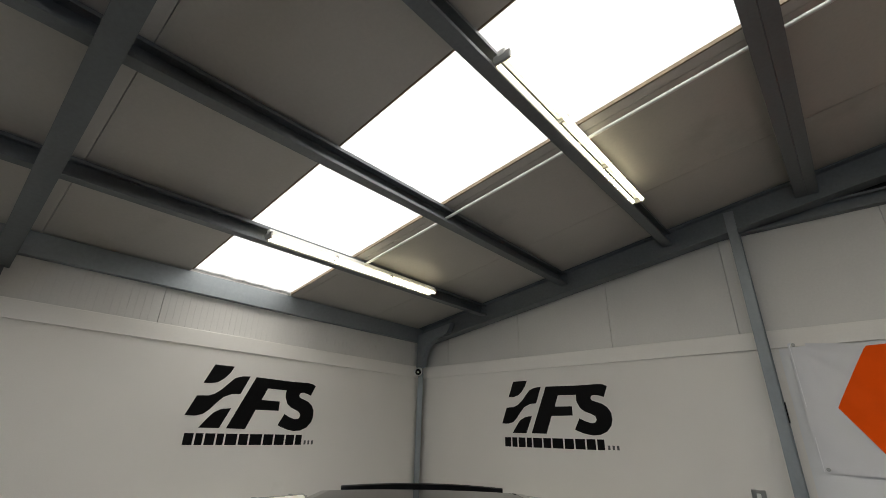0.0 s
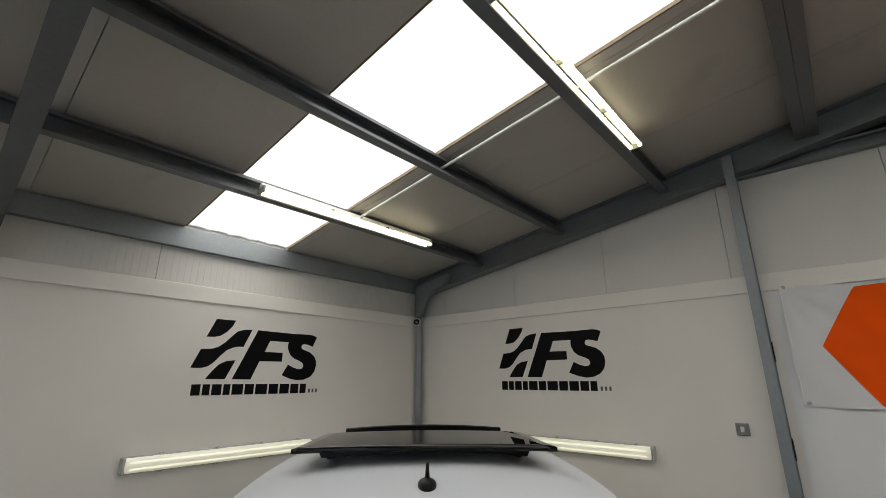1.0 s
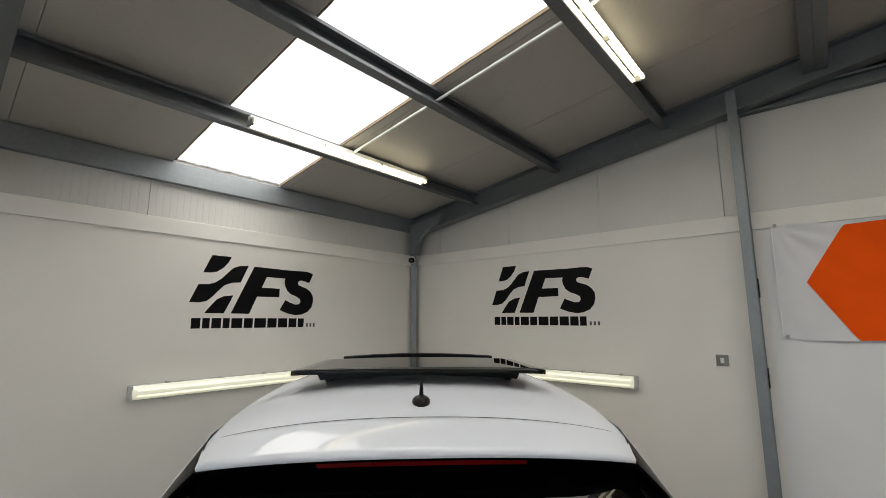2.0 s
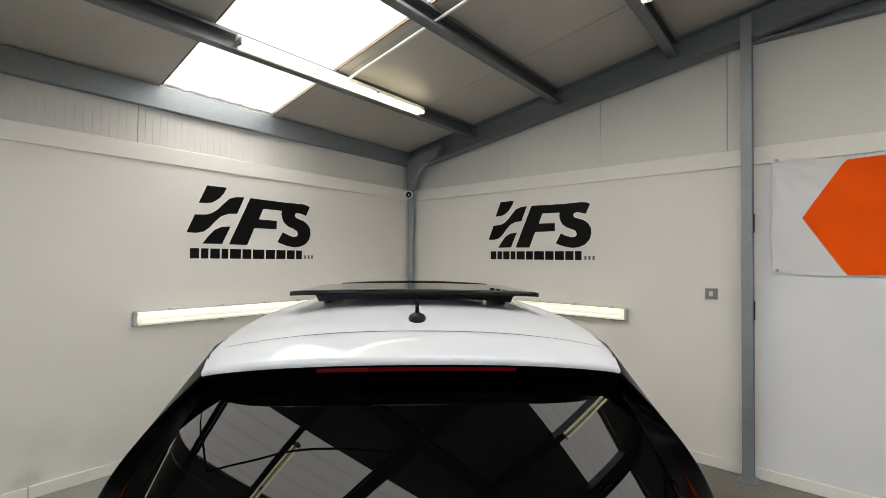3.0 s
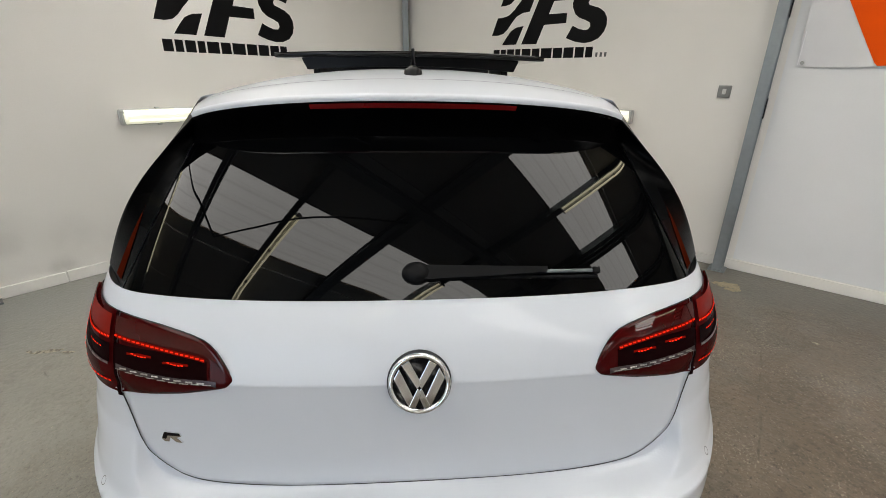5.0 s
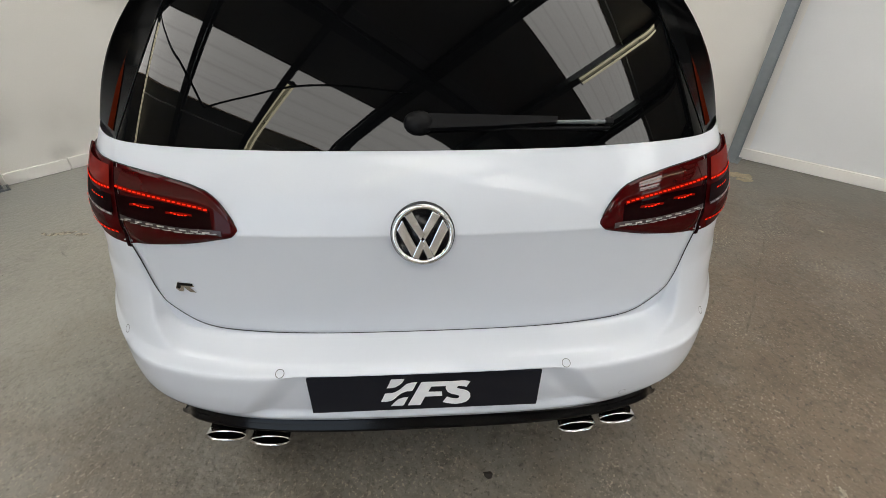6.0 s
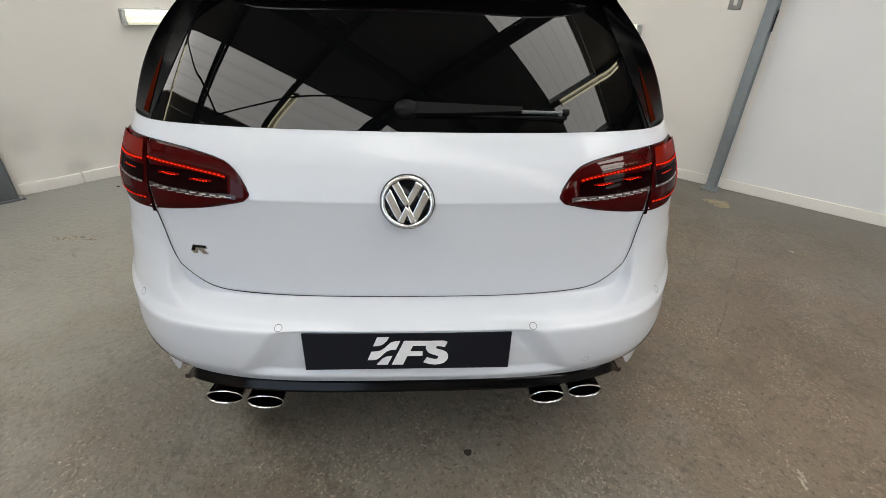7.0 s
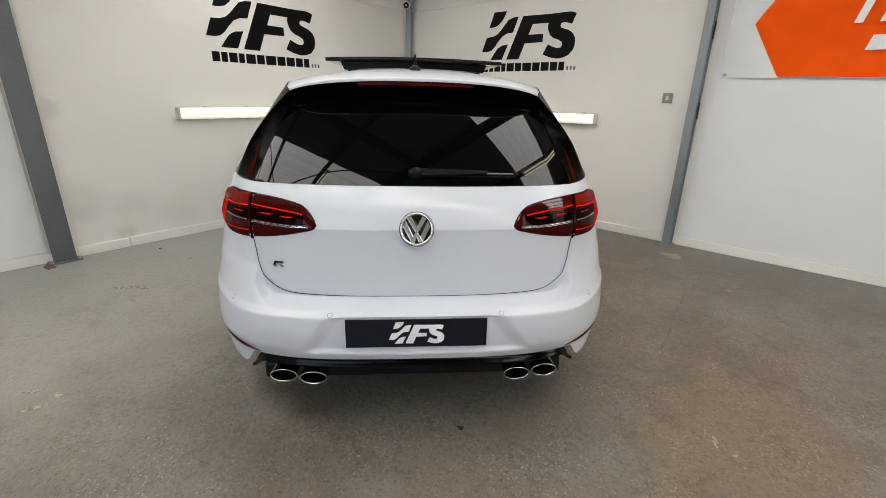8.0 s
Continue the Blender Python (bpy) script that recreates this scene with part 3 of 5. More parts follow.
for x0, sx in ((0.03, 1), (WIDTH - 0.03, -1)):
    bm = beam([(a * sx, b) for a, b in ((0, -0.075), (0.085, -0.075), (0.085, 0.104), (0.08, 0.109), (0, 0.098))], (x0, -LENGTH, 2.895), (x0, -0.02, 2.895))
    tagged(part("eaves_beam", bm, STEEL), "galvanised steel eaves beam along the side wall top", "beam", "eaves beams", "structure")


def corner_post():
    root = thing("corner_post", pose(0.035, -0.08, 0), "galvanised steel corner post with a curved gusset on top", "post", kind="structure")
    part("shaft", prism(i_outline(0.066, 0.07, 0.008, 0.01), 2.93, pose(0, 0, 0, 0, 0, 45)), STEEL, root)
    pts = [(0.0, 0.0), (0.0, 0.40), (0.56, 0.49), (0.50, 0.38)]
    for k in range(9):
        a = radians(90 * k / 8)
        pts.append((0.44 - 0.34 * math.sin(a), 0.02 + 0.335 * math.cos(a) - 0.01))
    part("gusset", prism(pts, 0.07, pose(0.0, -0.01, 2.50, 90)), STEEL, root)


corner_post()


def gable_post(x):
    root = thing("gable_post", pose(x, 0, 0), "slim galvanised steel post standing against the gable wall", "post", "gable posts", "structure")
    part("shaft", beam(i_outline(0.07, 0.12, 0.007, 0.009), (0, -0.078, 0), (0, -0.078, roof_z(x) - 0.065), (0, 1, 0)), STEEL, root)
    for z in (1.27, 1.93):
        part("wall_tie", box(0.036, 0.042, -0.075, -0.035, z - 0.07, z + 0.07, bevel=0.001), SATIN_BLACK, root, "black painted steel wall tie")
    part("base_plate", box(-0.06, 0.06, -0.16, -0.018, 0, 0.01), STEEL, root)


gable_post(3.624)
gable_post(WIDTH - 3.624)

rail = beam([(-a, b) for a, b in c_outline(0.07, 0.11)], (2.85, 0.04, RAIL_Z), (WIDTH - 2.85, 0.04, RAIL_Z))
tagged(part("gable_rail", rail, RAFTER_STEEL), "galvanised channel rail running level across the gable", "rail", kind="structure")

for y in (-1.92, -5.76):
    bm = bmesh.new()
    for side in (-1, 1):
        xs = [1.0 + 0.25 * k for k in range(22)]
        pts = [(x if side < 0 else WIDTH - x, y, roof_z(x) - 0.075) for x in xs]
        add_path(bm, pts, 0.011, 8)
    tagged(part("sag_rod", bm, GALV_ROD, smooth=True), "thin pale steel rod tying the purlins together", "rod", "sag rods")


# ---- lamps ----
def batten_lamp():
    root = thing("batten_lamp", pose(0, 0, 0), "twin fluorescent batten lamp, lit, fixed under a purlin", "ceiling lamp", "ceiling batten lamps")
    part("spine", box(-0.022, 0.022, -0.9, 0.9, 0.024, 0.062, bevel=0.006), LAMP_BODY, root, "white enamelled spine")
    for x in (-0.034, 0.034):
        part("fluorescent_tube", tube((x, -0.875, 0), (x, 0.875, 0), 0.0135, 14), TUBE_GLOW, root, "lit white fluorescent tube", smooth=True)
    for y in (-0.89, 0.89):
        part("end_cap", box(-0.047, 0.047, y - 0.008, y + 0.008, -0.014, 0.04, bevel=0.005), CAP_GREY, root, "grey lamp holder")
    for y in (-0.3, 0.3):
        part("clip", box(-0.048, 0.048, y - 0.008, y + 0.008, -0.004, 0.03, bevel=0.002), BOLT, root)
    return root


first_lamp = batten_lamp()
spots = []
for y in (-1.92, -5.75):
    # the one at WIDTH - 3.19 is unseen, added on the far slope for light
    for x, drop in ((1.10, 0.122), (3.19, 0.122), (5.235, 0.165), (WIDTH - 3.19, 0.122)):
        spots.append((x, y, drop))
for n, (x, y, drop) in enumerate(spots):
    m = pose(x, y, roof_z(x) - drop)
    if n == 0:
        first_lamp.matrix_world = m
    else:
        copy_thing(first_lamp, m)


def wall_lamp(m, label):
    """A long sealed fluorescent fitting: a grey tray, a clear ribbed cover and clips."""
    root = thing("wall_lamp", m, label, "wall lamp", "wall lamps")
    part("tray", box(0, 1.56, -0.035, 0, -0.058, 0.058, bevel=0.012), CLEAR_PLASTIC, root, "grey plastic tray")
    bm = bmesh.new()
    n = 10
    rings = []
    for x, k in ((0.02, 0.8), (0.035, 1.0), (1.525, 1.0), (1.54, 0.8)):
        rings.append([bm.verts.new((x, -0.036 - 0.058 * k * math.sin(math.pi * j / n) ** 0.6, 0.05 * k * math.cos(math.pi * j / n))) for j in range(n + 1)])
    for a, b in zip(rings, rings[1:]):
        for j in range(n):
            bm.faces.new((a[j], a[j + 1], b[j + 1], b[j]))
    for r in (rings[0], rings[-1]):
        bm.faces.new(r)
    part("diffuser", bm, DIFFUSER_GLOW, root, "lit frosted clear cover", smooth=True)
    for z in (-0.02, 0.02):
        part("fluorescent_tube", tube((0.05, -0.083, z), (1.51, -0.083, z), 0.011, 12), WALL_TUBE_GLOW, root, "lit fluorescent tube", smooth=True)
    for x in (0.006, 1.534):
        part("end_block", box(x, x + 0.02, -0.075, -0.002, -0.052, 0.052, bevel=0.006), CLEAR_PLASTIC, root, "grey clear plastic end")
    for x in (0.25, 0.66, 1.05, 1.4):
        for z in (-0.058, 0.058):
            part("clip", box(x, x + 0.025, -0.045, -0.01, z - 0.008, z + 0.008, bevel=0.002), CLEAR_PLASTIC, root)


wall_lamp(pose(0.0, -3.09, 1.147, 0, 0, 90), "long sealed fluorescent lamp, lit, on the side wall")
wall_lamp(pose(1.17, 0, 1.152), "long sealed fluorescent lamp, lit, on the gable wall")


# ---- signs and fittings on the walls ----
FLAG_A = [(0.14, 0.635), (0.309, 0.636), (0.286, 0.584), (0.243, 0.53), (0.19, 0.491), (0.141, 0.48), (0.076, 0.477)]
FLAG_B = [(0.469, 0.567), (0.396, 0.562), (0.333, 0.54), (0.287, 0.492), (0.239, 0.439), (0.186, 0.398), (0.137, 0.381), (0.047, 0.375), (-0.015, 0.22), (0.064, 0.218), (0.123, 0.233), (0.168, 0.27), (0.211, 0.322), (0.264, 0.376), (0.33, 0.404), (0.406, 0.41)]
FLAG_C = [(0.349, 0.291), (0.269, 0.281), (0.209, 0.252), (0.163, 0.199), (0.112, 0.129), (0.277, 0.13)]
MARK_D = [(0.525, 0.567), (0.336, 0.129), (0.503, 0.127), (0.569, 0.288), (0.792, 0.291), (0.792, 0.373), (0.61, 0.375), (0.653, 0.478), (0.845, 0.476), (0.877, 0.561)]
MARK_E = [(0.877, 0.561), (1.072, 0.565), (1.119, 0.558), (1.156, 0.542), (1.114, 0.447), (1.072, 0.461), (1.024, 0.469), (0.995, 0.462), (0.986, 0.44), (0.996, 0.421), (1.034, 0.408), (1.091, 0.39), (1.138, 0.357), (1.166, 0.311), (1.17, 0.256), (1.155, 0.203), (1.111, 0.153), (1.045, 0.126), (0.977, 0.119), (0.898, 0.133), (0.838, 0.153), (0.803, 0.167), (0.858, 0.266), (0.908, 0.242), (0.967, 0.225), (1.006, 0.228), (1.025, 0.251), (1.015, 0.283), (0.973, 0.305), (0.917, 0.324), (0.873, 0.356), (0.845, 0.408), (0.839, 0.446), (0.845, 0.476)]


def emblem(parent, m, mat, scale=1.0, depth=0.0008, bars=True):
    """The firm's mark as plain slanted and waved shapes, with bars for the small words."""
    place = m @ Matrix.Diagonal((scale, scale, 1, 1))
    for shape in (FLAG_A, FLAG_B, FLAG_C, MARK_D, MARK_E):
        part("emblem_shape", prism(shape, depth, place), mat, parent)
    if bars:
        widths = [0.073, 0.06, 0.08, 0.058, 0.098, 0.082, 0.112, 0.092, 0.096, 0.085, 0.066]
        u, gap = 0.015, (1.058 - sum(widths)) / 10
        for w in widths:
            part("lettering_bar", prism([(u, 0.0), (u + w, 0.0), (u + w, 0.088), (u, 0.088)], depth, place), mat, parent)
            u += w + gap
        for k in range(3):
            u = 1.102 + 0.04 * k
            part("lettering_bar", prism([(u, 0.004), (u + 0.02, 0.004), (u + 0.02, 0.04), (u, 0.04)], depth, place), GREY_VINYL, parent)


UPRIGHT = Matrix(((1, 0, 0, 0), (0, 0, -1, 0), (0, 1, 0, 0), (0, 0, 0, 1)))
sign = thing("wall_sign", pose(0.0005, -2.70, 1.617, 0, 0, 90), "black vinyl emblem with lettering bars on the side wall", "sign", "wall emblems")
emblem(sign, UPRIGHT, BLACK_VINYL)
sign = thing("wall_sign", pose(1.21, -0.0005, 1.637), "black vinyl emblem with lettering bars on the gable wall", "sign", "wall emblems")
emblem(sign, UPRIGHT, BLACK_VINYL)


def cloth_sheet(outline_x, z_of, nx, nz, lift, wave=0.0085):
    """A hung cloth: columns along x, between the two heights that z_of gives, with soft folds."""
    bm = bmesh.new()
    x0, x1 = outline_x
    grid = []
    for i in range(nx + 1):
        x = x0 + (x1 - x0) * i / nx
        lo, hi = z_of(x)
        col = []
        for j in range(nz + 1):
            z = lo + (hi - lo) * j / nz
            fold = wave * (0.6 * math.sin(x * 5 + z * 7) + 0.5 * math.sin(x * 2.3 - z * 11 + 1) + 0.5 * math.sin((x + z) * 16))
            pull = math.hypot(x - 3.80, z - 2.40)
            fold += 0.009 * math.exp(-pull / 0.45) * math.sin(14 * math.atan2(2.40 - z, x - 3.78)) * min(1.0, pull / 0.12)
            col.append(bm.verts.new((x, -lift - 0.016 - fold, z)))
        grid.append(col)
    for a, b in zip(grid, grid[1:]):
        for j in range(nz):
            bm.faces.new((a[j], b[j], b[j + 1], a[j + 1]))
    return bm


def banner():
    root = thing("banner", pose(0, 0, 0), "white cloth banner with a large orange hexagon, on the gable wall", "banner")
    x1 = 6.75

    def cloth(x):
        k = min(1.0, max(0.0, (x - 3.765) / 0.4))
        return (1.55 + 0.004 * math.sin(x * 9), 2.42 - 0.05 * k + 0.006 * math.sin(x * 6))

    part("cloth", cloth_sheet((3.765, x1), cloth, 150, 40, 0.004), BANNER_WHITE, root, smooth=True)
    tip, left, right, mid = 3.945, 4.18, x1 - 0.43, 1.958

    def hexagon(x):
        lo, hi = cloth(x)
        lo, hi = lo + 0.004, hi - 0.02
        k = min(1.0, (x - tip) / (left - tip), (x1 - 0.2 - x) / (x1 - 0.2 - right))
        return (mid + (lo - mid) * k, mid + (hi - mid) * k)

    part("hexagon", cloth_sheet((tip, x1 - 0.2), hexagon, 140, 40, 0.0075), BANNER_ORANGE, root, "orange printed hexagon", smooth=True)
    for x, z in ((3.80, 2.395), (3.80, 1.575), (5.2, 2.35)):
        part("eyelet", tube((x, -0.034, z), (x, -0.012, z), 0.012, 12), BOLT, root, "metal eyelet")
    # the print: slanted white bars
    for u, w in ((4.56, 0.05), (4.70, 0.13), (4.90, 0.13), (5.10, 0.13), (5.30, 0.13), (5.52, 0.13)):
        part("print_bar", prism([(u, 1.92), (u + w, 1.92), (u + w + 0.07, 2.2), (u + 0.07, 2.2)], 0.002, pose(0, -0.038, 0) @ UPRIGHT), WHITE_INK, root, "white printed bar")
    for k in range(9):
        u = 4.665 + 0.155 * k
        part("print_bar", prism([(u, 1.735), (u + 0.11, 1.735), (u + 0.135, 1.835), (u + 0.025, 1.835)], 0.002, pose(0, -0.038, 0) @ UPRIGHT), WHITE_INK, root, "white printed bar")
    part("hem", box(3.775, 3.779, -0.024, -0.0215, 1.56, 2.40), WHITE_INK, root)



banner()

switch = thing("light_switch", pose(3.372, 0, 1.378), "brushed metal light switch plate on the gable wall", "switch")
part("plate", box(-0.044, 0.044, -0.012, 0, -0.044, 0.044, bevel=0.004), SWITCH_METAL, switch)
part("rocker", box(-0.013, 0.013, -0.018, -0.011, -0.02, 0.02, bevel=0.003), LAMP_BODY, switch, "white rocker")

cctv = thing("security_camera", pose(0.075, -0.17, 2.45), "small white security camera in the corner", "camera")
part("bracket", tube((-0.07, 0.08, 0.02), (0, 0, 0.0), 0.018, 12), CAMERA_WHITE, cctv, smooth=True)
part("housing", tube((-0.035, 0.05, 0.012), (0.035, -0.03, -0.012), 0.046, 20, 0.05), CAMERA_WHITE, cctv, smooth=True)
part("lens_ring", tube((0.03, -0.025, -0.011), (0.040, -0.036, -0.014), 0.036, 20), CAMERA_BLACK, cctv, "black lens face", smooth=True)
part("lens", tube((0.04, -0.036, -0.014), (0.046, -0.042, -0.016), 0.012, 14), CHROME, cctv, smooth=True)

part_rust = part("fixing_screw", tube((0.0, -2.786, 2.51), (-0.02, -2.786, 2.51), 0.009, 8), material("rusty_screw", (0.35, 0.16, 0.05), 0.8))
part_rust.location.x = 0.008
tagged(part_rust, "small rusty screw head on the wall band", "screw")


# ---- the car ----
car = thing("car", pose(3.609, -3.667, 0, 0, 0, 44.4), "white five-door hatchback with tinted rear glass and its sunroof open", "car")


def curve_of(*knots):
    """A smooth curve through (place, value) knots, level at its ends."""
    xs, ys = [k[0] for k in knots], [k[1] for k in knots]
    slopes = [0.0] * len(xs)
    for i in range(1, len(xs) - 1):
        a, b = (ys[i] - ys[i - 1]) / (xs[i] - xs[i - 1]), (ys[i + 1] - ys[i]) / (xs[i + 1] - xs[i])
        slopes[i] = 0.0 if a * b <= 0 else 2 * a * b / (a + b)
    slopes[0], slopes[-1] = (ys[1] - ys[0]) / (xs[1] - xs[0]), (ys[-1] - ys[-2]) / (xs[-1] - xs[-2])

    def value(x):
        if x <= xs[0]:
            return ys[0]
        if x >= xs[-1]:
            return ys[-1]
        i = max(k for k in range(len(xs) - 1) if xs[k] <= x)
        h = xs[i + 1] - xs[i]
        t = (x - xs[i]) / h
        return (2 * t**3 - 3 * t**2 + 1) * ys[i] + (t**3 - 2 * t**2 + t) * h * slopes[i] + (3 * t**2 - 2 * t**3) * ys[i + 1] + (t**3 - t**2) * h * slopes[i + 1]

    return value


def smooth_step(x, a, b):
    t = min(1.0, max(0.0, (x - a) / (b - a)))
    return t * t * (3 - 2 * t)


BELT = 1.039
half_width = curve_of((0.15, 0.91), (0.30, 0.930), (0.40, 0.951), (0.47, 0.953), (0.55, 0.951), (0.592, 0.948), (0.612, 0.943), (0.69, 0.927), (0.735, 0.917), (0.76, 0.909), (0.9, 0.878), (BELT, 0.838))
# above its crease the tailgate leans: a narrow steep band, then a nearly flat panel up to the glass
gate_lean = curve_of((0.0, 0.28), (0.070, 0.49), (0.088, 0.62), (0.145, 0.76))
GATE_KNOTS, depth_now = [], 0.069
for k in range(1, 37):
    GATE_KNOTS.append((0.896 + 0.004 * (k - 1) + 0.001, depth_now + 0.001 * gate_lean(0.004 * (k - 1))))
    depth_now += 0.004 * gate_lean(0.004 * (k - 0.5))
gate_rear = curve_of((0.58, 0.0835), (0.63, 0.0810), (0.75, 0.0772), (0.85, 0.0722), (0.888, 0.0695), (0.8935, 0.0688), *GATE_KNOTS)
bumper_rear = curve_of((0.15, 0.12), (0.28, 0.038), (0.34, 0.036), (0.39, 0.022), (0.42, 0.005), (0.46, -0.013), (0.53, -0.022), (0.580, -0.0215), (0.5875, -0.0185), (0.592, -0.012), (0.602, 0.0), (0.6105, 0.009), (0.64, 0.025), (0.70, 0.054), (0.735, 0.0675), (0.755, 0.0715), (0.80, 0.0695), (0.86, 0.0645))
front_end = curve_of((0.15, 4.05), (0.3, 4.2), (0.5, 4.26), (0.65, 4.25), (0.76, 4.18), (0.86, 4.0), (0.95, 3.65), (BELT, 3.25))
corner_power = curve_of((0.25, 4.4), (0.36, 4.35), (0.45, 4.3), (0.52, 4.3), (0.65, 4.55), (0.75, 5.0), (0.9, 5.0), (BELT, 5.0))
corner_depth = 0.9


def gate_inside(x, z):
    """Signed depth inside the sunken tailgate outline."""
    w, low, r = 0.598, 0.6095, 0.072
    qx, qz = abs(x) - (w - r), (low + r) - z
    return r - (math.hypot(max(qx, 0), max(qz, 0)) + min(max(qx, qz), 0))


def rear_y(x, z):
    """How far forward the rear face lies at x and z."""
    w = half_width(z)
    t = min(0.9999, abs(x) / w)
    sweep = corner_depth * (1 - math.sqrt(1 - t ** corner_power(z)))
    bow = 0.091 * x * x + 0.315 * x ** 4
    sweep += (bow - sweep) * (0.3 + 0.7 * smooth_step(z, 0.62, 1.03)) * (1 - smooth_step(abs(x), 0.5, 0.74))
    # seat for the badge
    sweep += 0.03 * smooth_step(0.049 - math.hypot(x, z - 0.899), 0.0, 0.006)
    if z >= 0.86:
        return gate_rear(z) + sweep
    y = bumper_rear(z)
    y += 0.4 * (0.072 - y) * smooth_step(abs(x), 0.58, 0.84) * smooth_step(z, 0.36, 0.60)
    inside = gate_inside(x, z)
    inside = min(1.0, 0.5 * (inside + math.hypot(inside, 0.005)) / 0.022)
    y += (gate_rear(z) - y) * (1 - (1 - inside) ** 2)
    # recess for the plate, with sloping flanks
    flank = 0.272 + max(0.0, 0.585 - z) * 0.75
    y += 0.021 * smooth_step(flank - abs(x), -0.072, 0.016) * smooth_step(z, 0.425, 0.45) * smooth_step(0.592 - z, 0.0, 0.012)
    # the corners drop straight down where the middle tucks under
    y += (0.030 - y) * smooth_step(abs(x), 0.56, 0.68) * smooth_step(0.40 - z, 0.0, 0.02)
    return y + sweep


def rear_point(x, z, lift=0.0):
    e = 0.004
    p = Vector((x, rear_y(x, z), z))
    if lift:
        dx = Vector((2 * e, rear_y(x + e, z) - rear_y(x - e, z), 0))
        dz = Vector((0, rear_y(x, z + e) - rear_y(x, z - e), 2 * e))
        p += dx.cross(dz).normalized() * lift
    return p


def skirt_z(x):
    """The lower edge of the white bumper."""
    return 0.391 - 0.080 * smooth_step(abs(x), 0.580, 0.665) - 0.012 * smooth_step(abs(x), 0.72, 0.86)


# the painted shell, ring by ring
T_REAR = sorted({round(0.72 * k / 92, 5) for k in range(93)} | {round(0.575 + 0.0026 * k, 5) for k in range(32)})
PHI0 = math.asin(0.72 ** 2.5)


def ring_half(z_row):
    """Half of one ring, from the rear centre round to the front centre. z_row: 0 at the bumper's lower edge, 1 at the belt."""
    pts = []
    ts = T_REAR + [math.sin(PHI0 + (math.pi / 2 - PHI0) * k / 26) ** 0.4 for k in range(1, 26)]
    for t in ts:
        x = t * 0.885
        z = skirt_z(x)
        z = z + (BELT - z) * z_row
        x = t * half_width(z)
        pts.append(Vector((x, rear_y(x, z), z)))
    z_side = skirt_z(0.88)
    z = z_side + (BELT - z_side) * z_row
    w, y_end = half_width(z), front_end(z)
    y0 = rear_y(w * 0.9999, z)
    y1 = y_end - 0.8
    for k in range(30):
        y = y0 + (y1 - y0) * k / 29
        pts.append(Vector((w, y, z)))
    for k in range(1, 21):
        a = math.pi / 2 * k / 20
        pts.append(Vector((w * math.cos(a) ** 0.55, y1 + 0.8 * math.sin(a) ** 0.9, z)))
    return pts


ROWS_UP = sorted({round(k / 118, 5) for k in range(119)} | {round(0.30 + 0.0028 * k, 5) for k in range(46)} | {round(0.762 + 0.0022 * k, 5) for k in range(60)})
halves = [ring_half(v) for v in ROWS_UP]
COLS = len(halves[0])


def shell_part(name, keep, mat, label="", lift=0.0):
    """The faces of the shell for which keep(centre) holds, with the normals of the whole."""
    verts, faces, index = [], [], {}

    def vert(i, j, s):
        key = (i, j, 1 if j in (0, COLS - 1) else s)
        if key not in index:
            p = halves[i][j]
            index[key] = len(verts)
            verts.append((p.x * s, p.y, p.z))
        return index[key]

    for i in range(len(halves) - 1):
        for j in range(COLS - 1):
            c = (halves[i][j] + halves[i + 1][j + 1]) / 2
            if keep(c):
                for s in (1, -1):
                    q = [vert(i, j, s), vert(i, j + 1, s), vert(i + 1, j + 1, s), vert(i + 1, j, s)]
                    faces.append(q if s > 0 else q[::-1])
    me = bpy.data.meshes.new(name)
    me.from_pydata(verts, [], faces)
    me.materials.append(mat)
    me.polygons.foreach_set("use_smooth", [True] * len(faces))
    normals = [None] * len(verts)
    for (i, j, s), k in index.items():
        a, b = halves[min(i + 1, len(halves) - 1)][j] - halves[max(i - 1, 0)][j], halves[i][min(j + 1, COLS - 1)] - halves[i][max(j - 1, 0)]
        n = b.cross(a).normalized()
        if j in (0, COLS - 1):
            n.x = 0
        normals[k] = (n.x * s, n.y, n.z)
    me.normals_split_custom_set_from_vertices(normals)
    ob = new(name, me)
    ob.parent = car
    return tagged(ob, label)


AXLES, WHEEL_R, ARCH_R = (0.92, 3.48), 0.318, 0.338


def in_arch(c):
    return abs(c.x) > 0.6 and any(math.hypot(c.y - a, c.z - WHEEL_R) < ARCH_R for a in AXLES)


def on_gate(c):
    x, z = abs(c.x), c.z
    if c.y > 0.6 or z < 0.635:
        return False
    return x < 0.5 + 0.085 * smooth_step(z, 0.635, 0.73) + 0.03 * smooth_step(z, 0.84, 1.0) + 0.06 * smooth_step(z, 0.97, 1.03)


def on_bumper(c):
    return c.y < 0.75 and c.z < 0.80 and not on_gate(c)


shell_part("tailgate", lambda c: on_gate(c), PAINT, "white painted tailgate")
shell_part("bumper", lambda c: on_bumper(c) and not in_arch(c), PAINT, "white painted rear bumper")
body = shell_part("body", lambda c: not on_gate(c) and not on_bumper(c) and not in_arch(c), PAINT, "white painted body shell")


